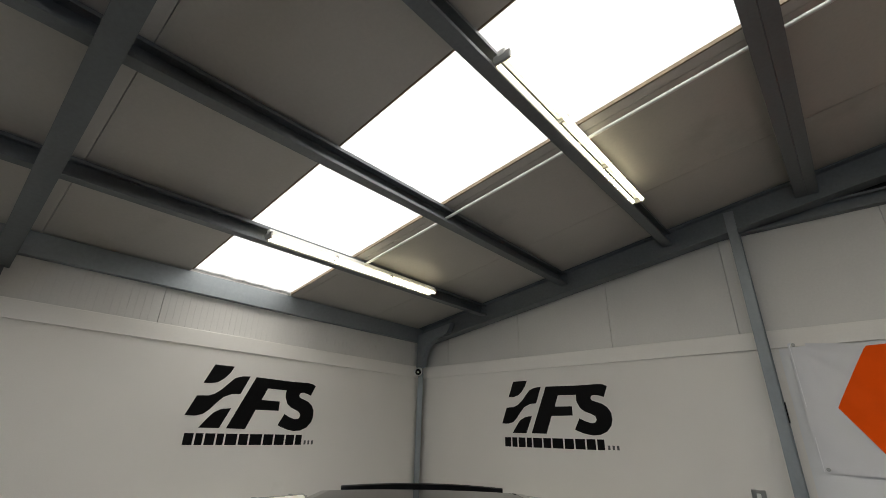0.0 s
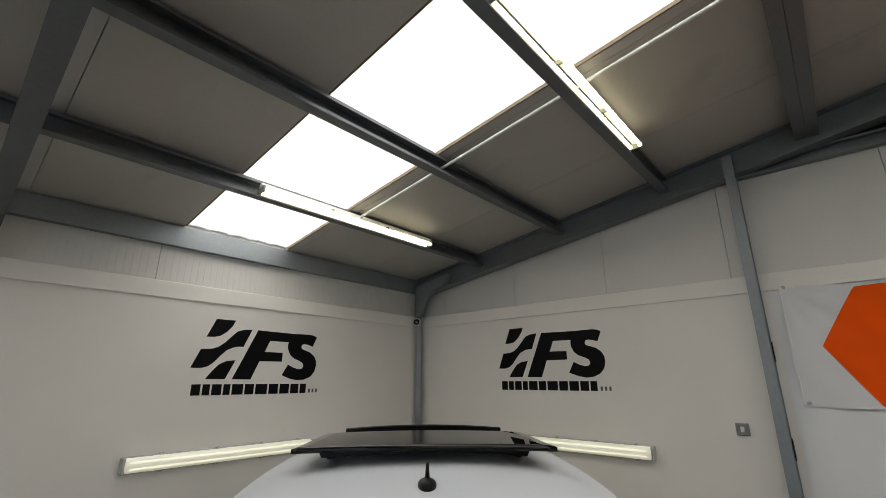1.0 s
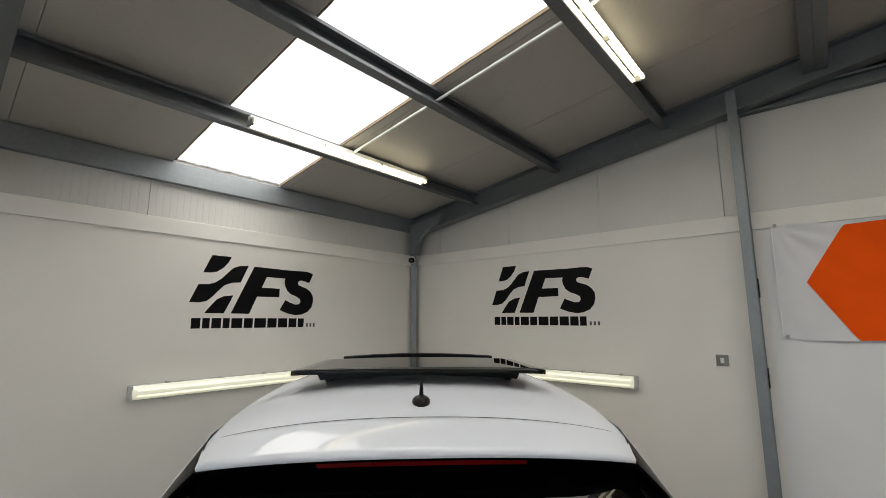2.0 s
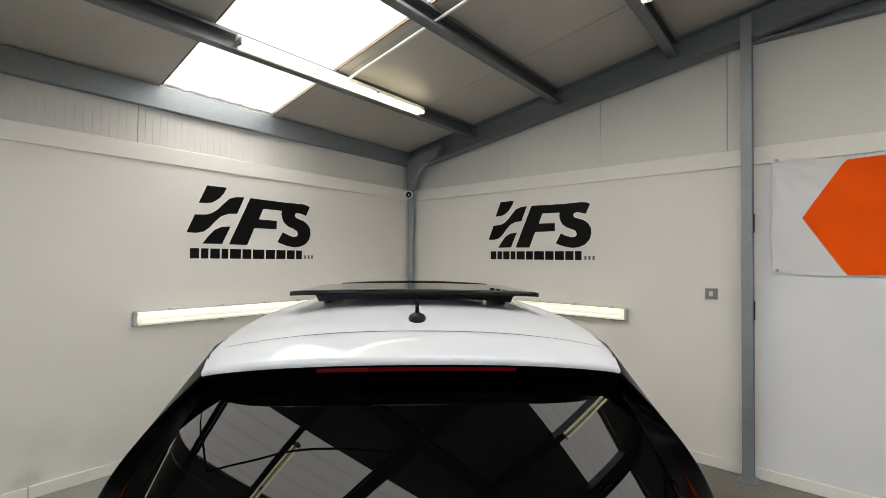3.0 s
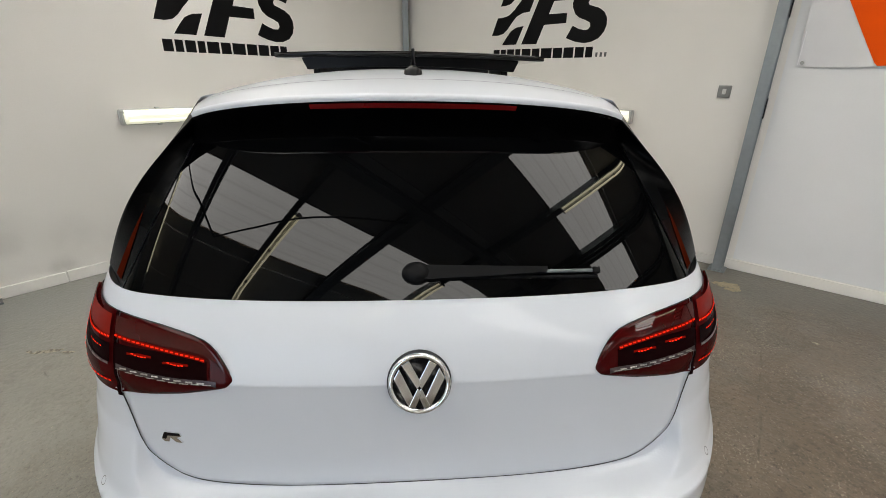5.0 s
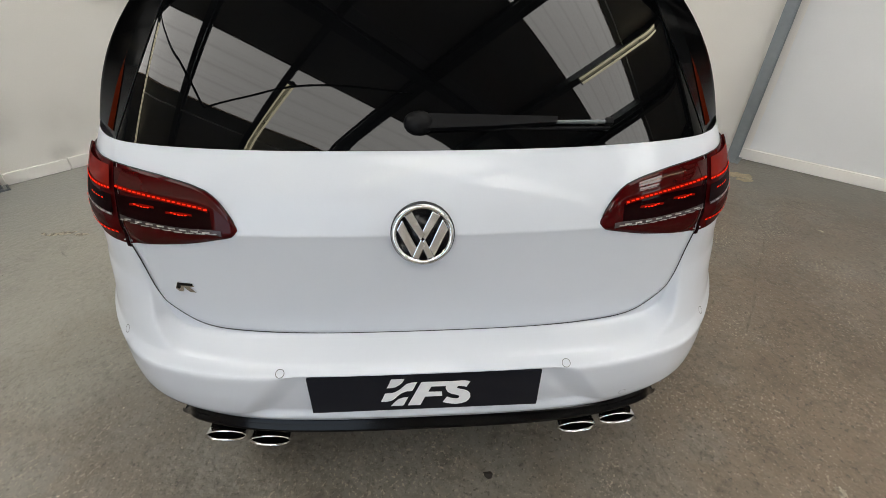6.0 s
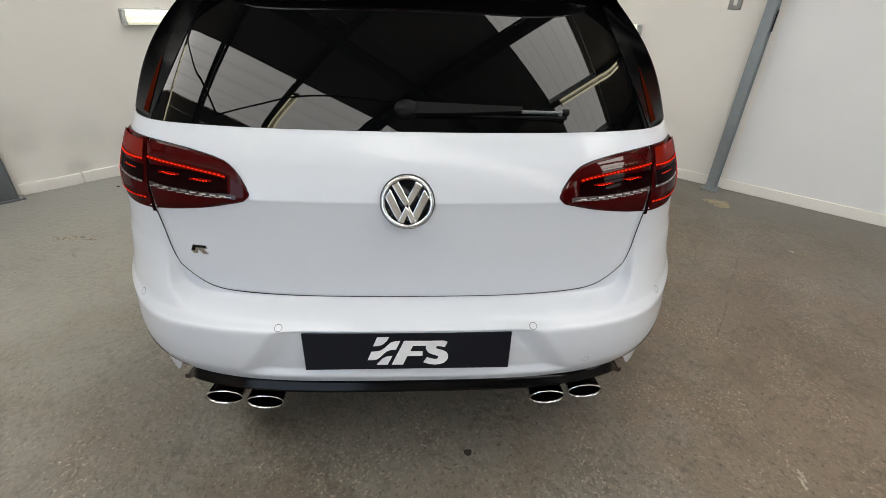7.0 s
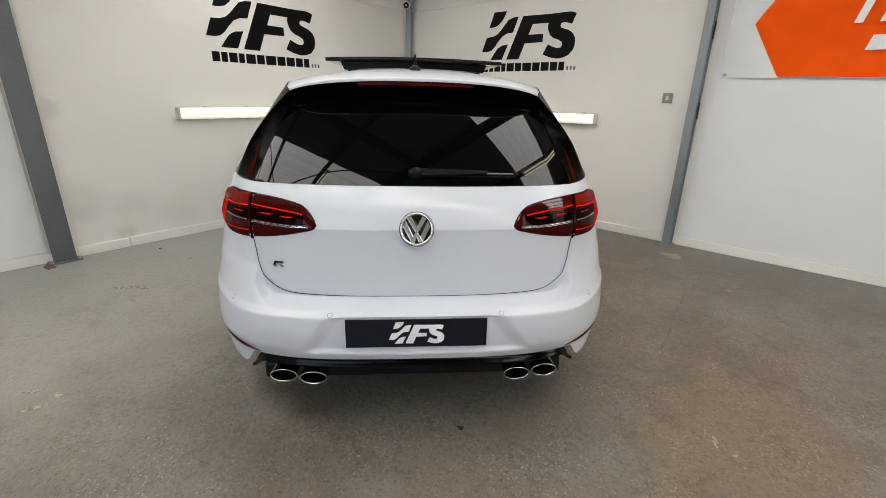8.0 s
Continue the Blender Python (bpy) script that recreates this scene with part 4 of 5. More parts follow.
def strip(points, width, mat, name, parent, lift=0.0012, label=""):
    """A narrow band on the rear face through (x, z) points."""
    bm = bmesh.new()
    fine = []
    for (x0, z0), (x1, z1) in zip(points, points[1:]):
        n = max(1, int(math.hypot(x1 - x0, z1 - z0) / 0.012))
        fine += [(x0 + (x1 - x0) * k / n, z0 + (z1 - z0) * k / n) for k in range(n)]
    fine.append(points[-1])
    rows = []
    for i, (x, z) in enumerate(fine):
        a, b = fine[max(i - 1, 0)], fine[min(i + 1, len(fine) - 1)]
        d = Vector((b[0] - a[0], b[1] - a[1])).normalized() * width / 2
        rows.append([bm.verts.new(rear_point(x - d.y, z + d.x, lift)), bm.verts.new(rear_point(x + d.y, z - d.x, lift))])
    for a, b in zip(rows, rows[1:]):
        bm.faces.new((a[0], a[1], b[1], b[0]))
    return part(name, bm, mat, parent, label, True)


def gate_line():
    knots = [(0.5955, 0.851), (0.590, 0.80), (0.585, 0.755), (0.577, 0.718), (0.572, 0.704), (0.559, 0.689), (0.53, 0.665), (0.50, 0.649), (0.46, 0.6405), (0.36, 0.6355), (0.18, 0.631), (0.0, 0.63)]
    xs = curve_of(*[(k, x) for k, (x, z) in enumerate(knots)])
    zs = curve_of(*[(k, z) for k, (x, z) in enumerate(knots)])
    half = [(xs(k / 8), zs(k / 8)) for k in range(8 * (len(knots) - 1) + 1)]
    return half + [(-x, z) for x, z in half[-2::-1]]


strip(gate_line(), 0.0034, GAP_BLACK, "tailgate_gap", car, 0.0026, "dark gap round the tailgate")

for sx in (-1, 1):
    strip([(sx * 0.5995, 0.8445), (sx * 0.5995, 1.0020)], 0.0085, LAMP_DARK, "lamp_seam", car, 0.004, "dark seam between the tail lights")

# black diffuser under the bumper
bm = bmesh.new()
rows = []
for k in range(-56, 57):
    x = 0.662 * k / 56
    z0 = skirt_z(x)
    y0 = rear_y(x, z0) - 0.003
    fade = 1 - smooth_step(abs(x), 0.58, 0.66)
    prof = [(y0 + 0.004, z0 + 0.004), (y0 - 0.006 * fade, z0 - 0.005), (y0 - 0.007 * fade, z0 - 0.008 * fade - 0.005), (y0 - 0.013 * fade, z0 - 0.011 * fade - 0.006), (y0 - 0.014 * fade, z0 - 0.017 * fade - 0.007), (y0 - 0.006 * fade, z0 - 0.021 * fade - 0.008), (y0 + 0.03, z0 - 0.034 * fade - 0.01), (y0 + 0.10, z0 - 0.05 * fade - 0.012), (y0 + 0.35, 0.20)]
    rows.append([bm.verts.new((x, y, z)) for y, z in prof])
for a, b in zip(rows, rows[1:]):
    for j in range(len(a) - 1):
        bm.faces.new((a[j], b[j], b[j + 1], a[j + 1]))
part("diffuser", bm, DIFFUSER_BLACK, car, "gloss black rear diffuser", True)
part("rear_valance", box(-0.56, 0.56, 0.21, 0.30, 0.235, 0.355, bevel=0.02), MATT_BLACK, car, "dull black panel behind the exhaust tips")
part("floor_pan", box(-0.66, 0.66, 0.25, 3.95, 0.16, 0.235, bevel=0.01), SATIN_BLACK, car, "black underside")
for sx in (-1, 1):
    part("sill", box(sx * 0.745 - 0.125, sx * 0.745 + 0.125, 1.25, 3.1, 0.16, 0.32, bevel=0.02), SATIN_BLACK, car, "black side sill")

# exhaust tips
for sx in (-1, 1):
    for x, y in ((0.517, 0.05), (0.399, 0.03)):
        for name, mat, label, profile in (("exhaust_tip", CHROME, "polished chrome oval exhaust tip", ((0.046, 0.11), (0.050, 0.03), (0.0525, 0.0), (0.0518, -0.004), (0.0482, -0.003), (0.0474, 0.006))),
                                          ("bore", MATT_BLACK, "matt black bore", ((0.0474, 0.006), (0.045, 0.1), (0.02, 0.101)))):
            bm = bmesh.new()
            rings = []
            for r, dy in profile:
                rings.append([bm.verts.new((sx * x + r * math.cos(a), y + dy - 0.14 * r * math.sin(a), 0.311 + 0.62 * r * math.sin(a))) for a in (2 * math.pi * k / 28 for k in range(28))])
            for a, b in zip(rings, rings[1:]):
                for k in range(28):
                    bm.faces.new((a[k], a[(k + 1) % 28], b[(k + 1) % 28], b[k]))
            if name == "bore":
                bm.faces.new(rings[-1])
            ob = part(name, bm, mat, car if name == "exhaust_tip" else tip, label, True)
            tip = ob if name == "exhaust_tip" else tip
    part("silencer", box(sx * 0.47 - 0.14, sx * 0.47 + 0.14, 0.28, 0.62, 0.22, 0.34, bevel=0.03), SATIN_BLACK, car)

# number plate with the emblem in place of characters
plate = part("number_plate", prism([(-0.262, -0.0545), (0.262, -0.0545), (0.262, 0.058), (-0.262, 0.058)], 0.006, pose(0, 0.002, 0.516, 88)), PLATE_BLACK, car, "black show plate with a white emblem")
emblem(plate, pose(0, 0.002, 0.516, 88) @ pose(-0.101, -0.062, 0.0064), WHITE_INK, 0.174, 0.0008, bars=False)

# parking sensors, reflectors
for sx in (-1, 1):
    for x, z in ((0.314, 0.594), (0.70, 0.606)) + (((0.475, 0.472),) if sx > 0 else ()):
        bm = bmesh.new()
        c, n = rear_point(sx * x, z), (rear_point(sx * x, z, 0.01) - rear_point(sx * x, z)).normalized()
        q = n.to_track_quat("Z", "Y")
        ring = [bm.verts.new(c + n * 0.0012 + q @ Vector((0.0100 * math.cos(a), 0.0100 * math.sin(a), 0))) for a in (2 * math.pi * k / 24 for k in range(24))]
        inner = [bm.verts.new(c + n * 0.0012 + q @ Vector((0.0085 * math.cos(a), 0.0085 * math.sin(a), 0))) for a in (2 * math.pi * k / 24 for k in range(24))]
        for k in range(24):
            bm.faces.new((ring[k], ring[(k + 1) % 24], inner[(k + 1) % 24], inner[k]))
        part("sensor_ring" if x != 0.475 else "towing_eye_cover", bm, SENSOR_GREY if x != 0.475 else SEAM_GREY, car)


def lens_patch(x0, x1, low, high, mat, name, parent, label="", puff=0.008, sx=1, nx=36, nz=14, base=0.0015):
    """A lens laid on the rear face between two curves of height, thicker in the middle than at its edge."""
    bm = bmesh.new()
    grid = []
    for i in range(nx + 1):
        x = x0 + (x1 - x0) * i / nx
        a, b = low(x), high(x)
        col = []
        for j in range(nz + 1):
            u, v = i / nx, j / nz
            edge = min(1.0, 7 * min(u, 1 - u)) * min(1.0, 5 * min(v, 1 - v))
            p = rear_point(x, a + (b - a) * v, base + puff * math.sqrt(max(0.0, edge)))
            col.append(bm.verts.new((p.x * sx, p.y, p.z)))
        grid.append(col)
    for a, b in zip(grid, grid[1:]):
        for j in range(nz):
            q = (a[j], b[j], b[j + 1], a[j + 1])
            bm.faces.new(q)
    bmesh.ops.remove_doubles(bm, verts=bm.verts, dist=0.0002)
    return part(name, bm, mat, parent, label, True)


lamp_low = curve_of((0.356, 0.903), (0.37, 0.890), (0.40, 0.882), (0.47, 0.867), (0.592, 0.852), (0.70, 0.850), (0.78, 0.866), (0.80, 0.882))
lamp_high = curve_of((0.356, 0.909), (0.365, 0.926), (0.385, 0.953), (0.41, 0.971), (0.46, 0.984), (0.54, 0.996), (0.62, 1.002), (0.70, 1.000), (0.74, 0.990), (0.78, 0.962), (0.80, 0.940))


def lamp_height(x, v):
    return lamp_low(x) + (lamp_high(x) - lamp_low(x)) * v


def led_row(parent, sx, x0, x1, n, v0, v1, size, mat, name, lift=0.0105, label="", sag=0.0):
    for k in range(n):
        t = k / max(1, n - 1)
        x = x0 + (x1 - x0) * t
        z = lamp_height(x, v0 + (v1 - v0) * t) - sag * (1 - (2 * t - 1) ** 2)
        bm = bmesh.new()
        w, h = size
        corners = [rear_point(x + a * w, z + b * h, lift) for a, b in ((-1, -1), (1, -1), (1, 1), (-1, 1))]
        bm.faces.new([bm.verts.new((p.x * sx, p.y, p.z)) for p in corners])
        part(name, bm, mat, parent, label)


for sx in (-1, 1):
    inner = lens_patch(0.356, 0.597, lamp_low, lamp_high, RED_LENS, "tail_light", car, "dark red inner tail light on the tailgate", sx=sx)
    outer = lens_patch(0.602, 0.80, lamp_low, lamp_high, RED_LENS, "tail_light", car, "dark red outer tail light on the wing", sx=sx)

    def band(parent, x0, x1, v0, v1, half, mat, name, label="", base=0.0094):
        """A narrow patch along the lamp, from height v0 at x0 to v1 at x1."""
        def mid(x):
            return lamp_height(x, v0 + (v1 - v0) * (x - x0) / (x1 - x0))
        return lens_patch(x0, x1, lambda x: mid(x) - half, lambda x: mid(x) + half, mat, name, parent, label, 0.0003, sx, 24, 4, base)

    lens_patch(0.400, 0.593, lambda x: lamp_height(x, 0.42 - 0.16 * (0.593 - x) / 0.193), lambda x: lamp_height(x, 0.67), LAMP_DARK, "lamp_inside", inner, "black lamp interior", 0.0003, sx, 20, 8, 0.0097)
    lens_patch(0.607, 0.735, lambda x: lamp_height(x, 0.42), lambda x: lamp_height(x, 0.64), LAMP_DARK, "lamp_inside", outer, "black lamp interior", 0.0003, sx, 20, 8, 0.0097)
    # light through the upper lens, painted as a brighter red patch
    lens_patch(0.607, 0.785, lambda x: lamp_height(x, 0.73), lambda x: lamp_height(x, 0.96), RED_BACKLIT, "lamp_upper", outer, "upper lens painted brighter for light from behind", 0.0003, sx, 16, 6, 0.0097)
    lens_patch(0.735, 0.788, lambda x: lamp_height(x, 0.2), lambda x: lamp_height(x, 0.7), LED_HALO, "halo_patch", outer, "red glow standing in for the halo round the leds", 0.0003, sx, 10, 10, 0.0097)
    lens_patch(0.368, 0.594, lambda x: lamp_height(x, 0.765), lambda x: lamp_height(x, 0.965), GLOSSY_RED, "lamp_upper", inner, "glossy upper band of the lens", 0.0003, sx, 24, 6, 0.0097)
    # bars of weak emission under the leds, in place of their halo
    band(inner, 0.404, 0.592, 0.67, 0.755, 0.0036, LED_HALO, "halo_bar", "red glow standing in for the halo along the leds", 0.0101)
    band(outer, 0.608, 0.738, 0.715, 0.68, 0.0036, LED_HALO, "halo_bar", "red glow standing in for the halo along the leds", 0.0101)
    band(outer, 0.608, 0.755, 0.18, 0.14, 0.0032, LED_HALO, "halo_bar", "red glow standing in for the halo along the leds", 0.0101)
    led_row(inner, sx, 0.408, 0.590, 19, 0.67, 0.755, (0.0034, 0.0013), LED_RED, "led", 0.0107)
    led_row(outer, sx, 0.610, 0.738, 15, 0.715, 0.68, (0.0031, 0.0014), LED_RED, "led", 0.0107)
    for x in (0.724, 0.738, 0.752):
        led_row(outer, sx, x, x + 0.001, 8, 0.64, 0.22, (0.0032, 0.0017), LED_RED, "led", 0.0107)
    led_row(outer, sx, 0.611, 0.755, 13, 0.18, 0.14, (0.0030, 0.0014), LED_RED, "led", 0.0107)
    for x, v in ((0.462, 0.53), (0.538, 0.58)):
        for turn in (-1, 1):
            band(inner, x - 0.004 + 0.011 * turn - 0.011, x + 0.004 + 0.011 * turn + 0.011, v + 0.012 * (turn > 0), v + 0.012 * (turn < 0), 0.0020, LED_HALO, "halo_arc", "red glow standing in for the halo behind the leds", 0.0103 + 0.0002 * turn)
        led_row(inner, sx, x - 0.014, x + 0.014, 5, v - 0.01, v + 0.01, (0.0026, 0.0011), LED_RED, "led", 0.0109, sag=0.0014)
    led_row(outer, sx, 0.632, 0.668, 5, 0.57, 0.57, (0.0026, 0.0011), LED_RED, "led", 0.0107, sag=0.0005)
    # silver light guide: bright dashes over a darker metal band
    band(inner, 0.383, 0.590, 0.21, 0.40, 0.0044, GUIDE_DARK, "light_guide", "smoked silver light guide", 0.0103)
    led_row(inner, sx, 0.412, 0.572, 8, 0.225, 0.385, (0.0074, 0.0014), LENS_CLEAR, "clear_segment", 0.0112, "clear silver lamp segment", sag=-0.0016)
    led_row(inner, sx, 0.400, 0.582, 9, 0.195, 0.365, (0.0084, 0.0007), LENS_CLEAR, "clear_segment", 0.0112)
    band(outer, 0.610, 0.715, 0.40, 0.43, 0.0028, GUIDE_DARK, "light_guide", "smoked silver light guide", 0.0103)
    led_row(outer, sx, 0.617, 0.705, 6, 0.405, 0.43, (0.0062, 0.0009), LENS_CLEAR, "clear_segment", 0.0112, "clear silver lamp segment")
    strip([(sx * x, lamp_high(x) + 0.0012) for x in (0.360, 0.365, 0.373, 0.385, 0.397, 0.41, 0.435, 0.46, 0.50, 0.54, 0.58, 0.62, 0.66, 0.70)], 0.0022, GAP_BLACK, "lamp_gap", car, 0.0022, "thin dark gap over the tail light")
    refl_low = curve_of((0.600, 0.402), (0.68, 0.405), (0.775, 0.426))
    refl_high = curve_of((0.600, 0.407), (0.68, 0.431), (0.775, 0.444))
    lens_patch(0.600, 0.775, refl_low, refl_high, RED_REFLECTOR, "reflector", car, "narrow red bumper reflector", 0.001, sx, 24, 6)

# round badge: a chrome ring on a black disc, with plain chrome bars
at_badge = pose(0, 0.0685, 0.899, -16)
badge = part("badge", tube(at_badge @ Vector((0, 0.012, 0)), at_badge @ Vector((0, -0.003, 0)), 0.0575, 40), BADGE_BLACK, car, "black badge disc", True)
bm = bmesh.new()
rings = []
for r, y in ((0.0605, 0.02), (0.0605, -0.005), (0.0597, -0.0095), (0.0560, -0.0125), (0.0515, -0.0105), (0.0495, -0.002)):
    rings.append([bm.verts.new(at_badge @ Vector((r * math.cos(a), y, r * math.sin(a)))) for a in (2 * math.pi * k / 56 for k in range(56))])
for a, b in zip(rings, rings[1:]):
    for k in range(56):
        bm.faces.new((a[k], a[(k + 1) % 56], b[(k + 1) % 56], b[k]))
part("ring", bm, CHROME, badge, "chrome ring", True)
bm = bmesh.new()
rings = []
for r, y in ((0.0585, -0.004), (0.0622, -0.0035), (0.0632, 0.006)):
    rings.append([bm.verts.new(at_badge @ Vector((r * math.cos(a), y, r * math.sin(a)))) for a in (2 * math.pi * k / 56 for k in range(56))])
for a, b in zip(rings, rings[1:]):
    for k in range(56):
        bm.faces.new((a[k], a[(k + 1) % 56], b[(k + 1) % 56], b[k]))
part("collar", bm, GAP_BLACK, badge, "thin dark collar round the badge", True)
HALF_BARS = ([(-0.0345, 0.0375), (-0.0195, 0.0465), (0.0045, 0.000), (-0.0045, -0.0115)],
             [(-0.0495, 0.010), (-0.0385, 0.031), (-0.0115, -0.0265), (-0.0215, -0.0455)],
             [(-0.0215, -0.0455), (-0.0085, -0.0495), (0.0045, -0.0195), (-0.0035, -0.0075)])
for bar in HALF_BARS:
    for sx in (1, -1):
        shape = [(x * sx, y) for x, y in bar][::sx]
        raised = prism(shape, 0.007 if sx > 0 else 0.0068, at_badge @ pose(0, -0.002, 0, 90))
        bmesh.ops.bevel(raised, geom=raised.edges[:], offset=0.0014, segments=2, affect="EDGES", profile=0.6)
        part("chrome_bar", raised, BADGE_METAL, badge)
MODEL_SHAPE = [(-0.022, -0.004), (-0.014, 0.012), (0.02, 0.012), (0.022, 0.004), (0.012, 0.001), (0.024, -0.011), (0.010, -0.011), (-0.002, 0.0), (-0.006, -0.011), (-0.016, -0.011)]
model = part("model_badge", prism(MODEL_SHAPE, 0.006, pose(-0.508, rear_y(0.508, 0.753) + 0.002, 0.753, 86, 0, -11)), CHROME, car, "small chrome model badge with a black face")
part("badge_face", prism([(-0.019, -0.002), (-0.014, 0.0105), (0.018, 0.0105), (0.019, 0.006), (-0.008, 0.005), (-0.012, -0.004)], 0.0012, pose(-0.508, rear_y(0.508, 0.753) + 0.002, 0.753, 86, 0, -11) @ pose(0, 0, 0.0061)), BADGE_BLACK, model, "black upper stroke")

# ---- greenhouse ----
roof_mid = curve_of((0.349, 1.411), (0.50, 1.438), (0.68, 1.458), (0.95, 1.474), (1.5, 1.484), (2.1, 1.462), (2.75, 1.375))
roof_edge = curve_of((0.349, 1.378), (0.68, 1.405), (1.2, 1.415), (2.0, 1.40), (2.75, 1.31))
roof_half = curve_of((0.349, 0.498), (0.5, 0.538), (0.8, 0.56), (1.4, 0.575), (2.2, 0.555), (2.75, 0.51))


def roof_point(s, y):
    """A point of the roof: s from -1 to 1 across; the rear edge is bowed."""
    w = roof_half(y)
    rear = smooth_step(1.0 - y, 0.0, 0.65)
    back = (0.045 * abs(s) ** 2.2 + 0.035 * abs(s) ** 9) * rear
    z = roof_mid(y) - (roof_mid(y) - roof_edge(y)) * abs(s) ** 2.4 - 0.010 * abs(s) ** 9 * rear
    return Vector((s * w, y + back, z))


bm = bmesh.new()
ys = [0.349 + 2.401 * k / 70 for k in range(71)]
grid = [[bm.verts.new(roof_point(-1 + 2 * i / 40, y)) for i in range(41)] for y in ys]
for j in range(len(grid) - 1):
    for i in range(40):
        if 1.42 < ys[j] < 1.72 and 8 <= i < 32:
            continue
        bm.faces.new((grid[j][i], grid[j][i + 1], grid[j + 1][i + 1], grid[j + 1][i]))
# folded edges, so that the roof has thickness
for row in (grid[0],):
    low = [bm.verts.new(v.co + Vector((0, 0.004, -0.009))) for v in row]
    for i in range(40):
        bm.faces.new((row[i], row[i + 1], low[i + 1], low[i]))
part("roof", bm, PAINT, car, "white painted roof", True)

bm = bmesh.new()
rows = []
for k in range(41):
    s = -0.93 + 1.86 * k / 40
    y = 0.545 - 0.03 * abs(s) ** 2
    p, q = roof_point(s, y), roof_point(s, y + 0.004)
    rows.append([bm.verts.new(p + Vector((0, 0, 0.001))), bm.verts.new(q + Vector((0, 0, 0.001)))])
for a, b in zip(rows, rows[1:]):
    bm.faces.new((a[0], a[1], b[1], b[0]))
part("spoiler_gap", bm, GAP_BLACK, car, "thin dark gap before the spoiler")

# lower edge contour at the belt and upper contour under the roof's edge
belt_half = halves[-1]
TOP_HALF = 0.545
GLASS_COL = max(j for j in range(COLS) if belt_half[j].y < 0.6 and belt_half[j].x <= 0.62)


def top_contour(j):
    """The point under the roof that stands above column j of the belt."""
    p = belt_half[j]
    n_rear = len(T_REAR) + 25
    if j < n_rear:
        t = p.x / belt_half[n_rear].x
        x = TOP_HALF * (1 - max(0.0, 1 - t) ** 1.716)
        y = 0.450 + 0.218 * x ** 2 + 0.236 * x ** 4 + 0.17 * (1 - math.sqrt(max(0.0, 1 - min(1.0, t) ** 8)))
    else:
        f = (j - n_rear) / (COLS - 1 - n_rear)
        f2 = min(1.0, f / 0.75)
        y = 0.775 + (2.70 - 0.775) * f2
        x = roof_half(y) * 0.99
        if f > 0.75:
            g = (f - 0.75) / 0.25
            x, y = roof_half(2.70) * math.cos(math.pi / 2 * g) ** 0.5, 2.70 + 0.05 * g
    z = roof_edge(min(y, 2.75)) - 0.004
    if y < 0.9 and j < n_rear:
        z = 1.372 + (z - 1.372) * smooth_step(x, 0.48, TOP_HALF)
    return Vector((x, y, z))


def glass_y(x, v):
    """The bowed rear window."""
    low, high = gate_rear(BELT) + 0.001 + 0.091 * x ** 2 + 0.315 * x ** 4, 0.450 + 0.218 * x ** 2 + 0.236 * x ** 4
    return low + (high - low) * v - 0.055 * v * (1 - v)


def house_point(j, v):
    p, q = belt_half[j], top_contour(j)
    c = p.lerp(q, v)
    if j <= GLASS_COL:
        return Vector((c.x, glass_y(c.x, v) + (p.y - glass_y(p.x, 0)) * (1 - v), c.z))
    fade = max(0.0, 1 - (j - GLASS_COL) / 18)
    g = belt_half[GLASS_COL].lerp(top_contour(GLASS_COL), v)
    push = (house_point(GLASS_COL, v).y - g.y) * fade
    out = 0.008 * math.sin(math.pi * v) if p.x > 0.7 else 0.0
    return c + Vector((out, push, 0))


def house_part(name, keep, mat, label="", inset=0.0):
    bm = bmesh.new()
    cache = {}
    N = 24

    def vert(j, i, s):
        key = (j, i, 1 if j in (0, COLS - 1) else s)
        if key not in cache:
            p = house_point(j, i / N)
            cache[key] = bm.verts.new((p.x * s, p.y, p.z))
        return cache[key]

    for j in range(COLS - 1):
        for i in range(N):
            if keep(house_point(j, (i + 0.5) / N), j, (i + 0.5) / N):
                for s in (1, -1):
                    q = [vert(j, i, s), vert(j + 1, i, s), vert(j + 1, i + 1, s), vert(j, i + 1, s)]
                    if len(set(q)) == 4:
                        bm.faces.new(q)
    return part(name, bm, mat, car, label, True)


BLADE_COL = max(j for j in range(COLS) if belt_half[j].y < 0.42 and belt_half[j].x < 0.76)
FRONT_COL = min(j for j in range(COLS) if belt_half[j].y > 3.0 and belt_half[j].x < 0.62)


def house_side(y, v):
    """The point of the car's side above the belt that lies at y, v of the way up."""
    for j in range(BLADE_COL, COLS - 2):
        p, q = house_point(j, v), house_point(j + 1, v)
        if p.y <= y <= q.y:
            return p.lerp(q, (y - p.y) / max(1e-6, q.y - p.y))
    return house_point(COLS - 3, v)


def side_window(sx, back, front, label):
    """A side pane between two slanted edges, given as (y at its foot, y at its head)."""
    bm = bmesh.new()
    grid = []
    for i in range(15):
        col = []
        for k in range(9):
            v = 0.05 + 0.80 * k / 8
            y0, y1 = back[0] + (back[1] - back[0]) * v, front[0] + (front[1] - front[0]) * v
            p = house_side(y0 + (y1 - y0) * i / 14, v)
            col.append(bm.verts.new(((p.x + 0.003) * sx, p.y, p.z)))
        grid.append(col)
    for a, b in zip(grid, grid[1:]):
        for k in range(8):
            bm.faces.new((a[k], b[k], b[k + 1], a[k + 1]))
    part("side_window", bm, PRIVACY_GLASS, car, label, True)


house_part("rear_window", lambda c, j, v: j < GLASS_COL, PRIVACY_GLASS, "black tinted rear window")
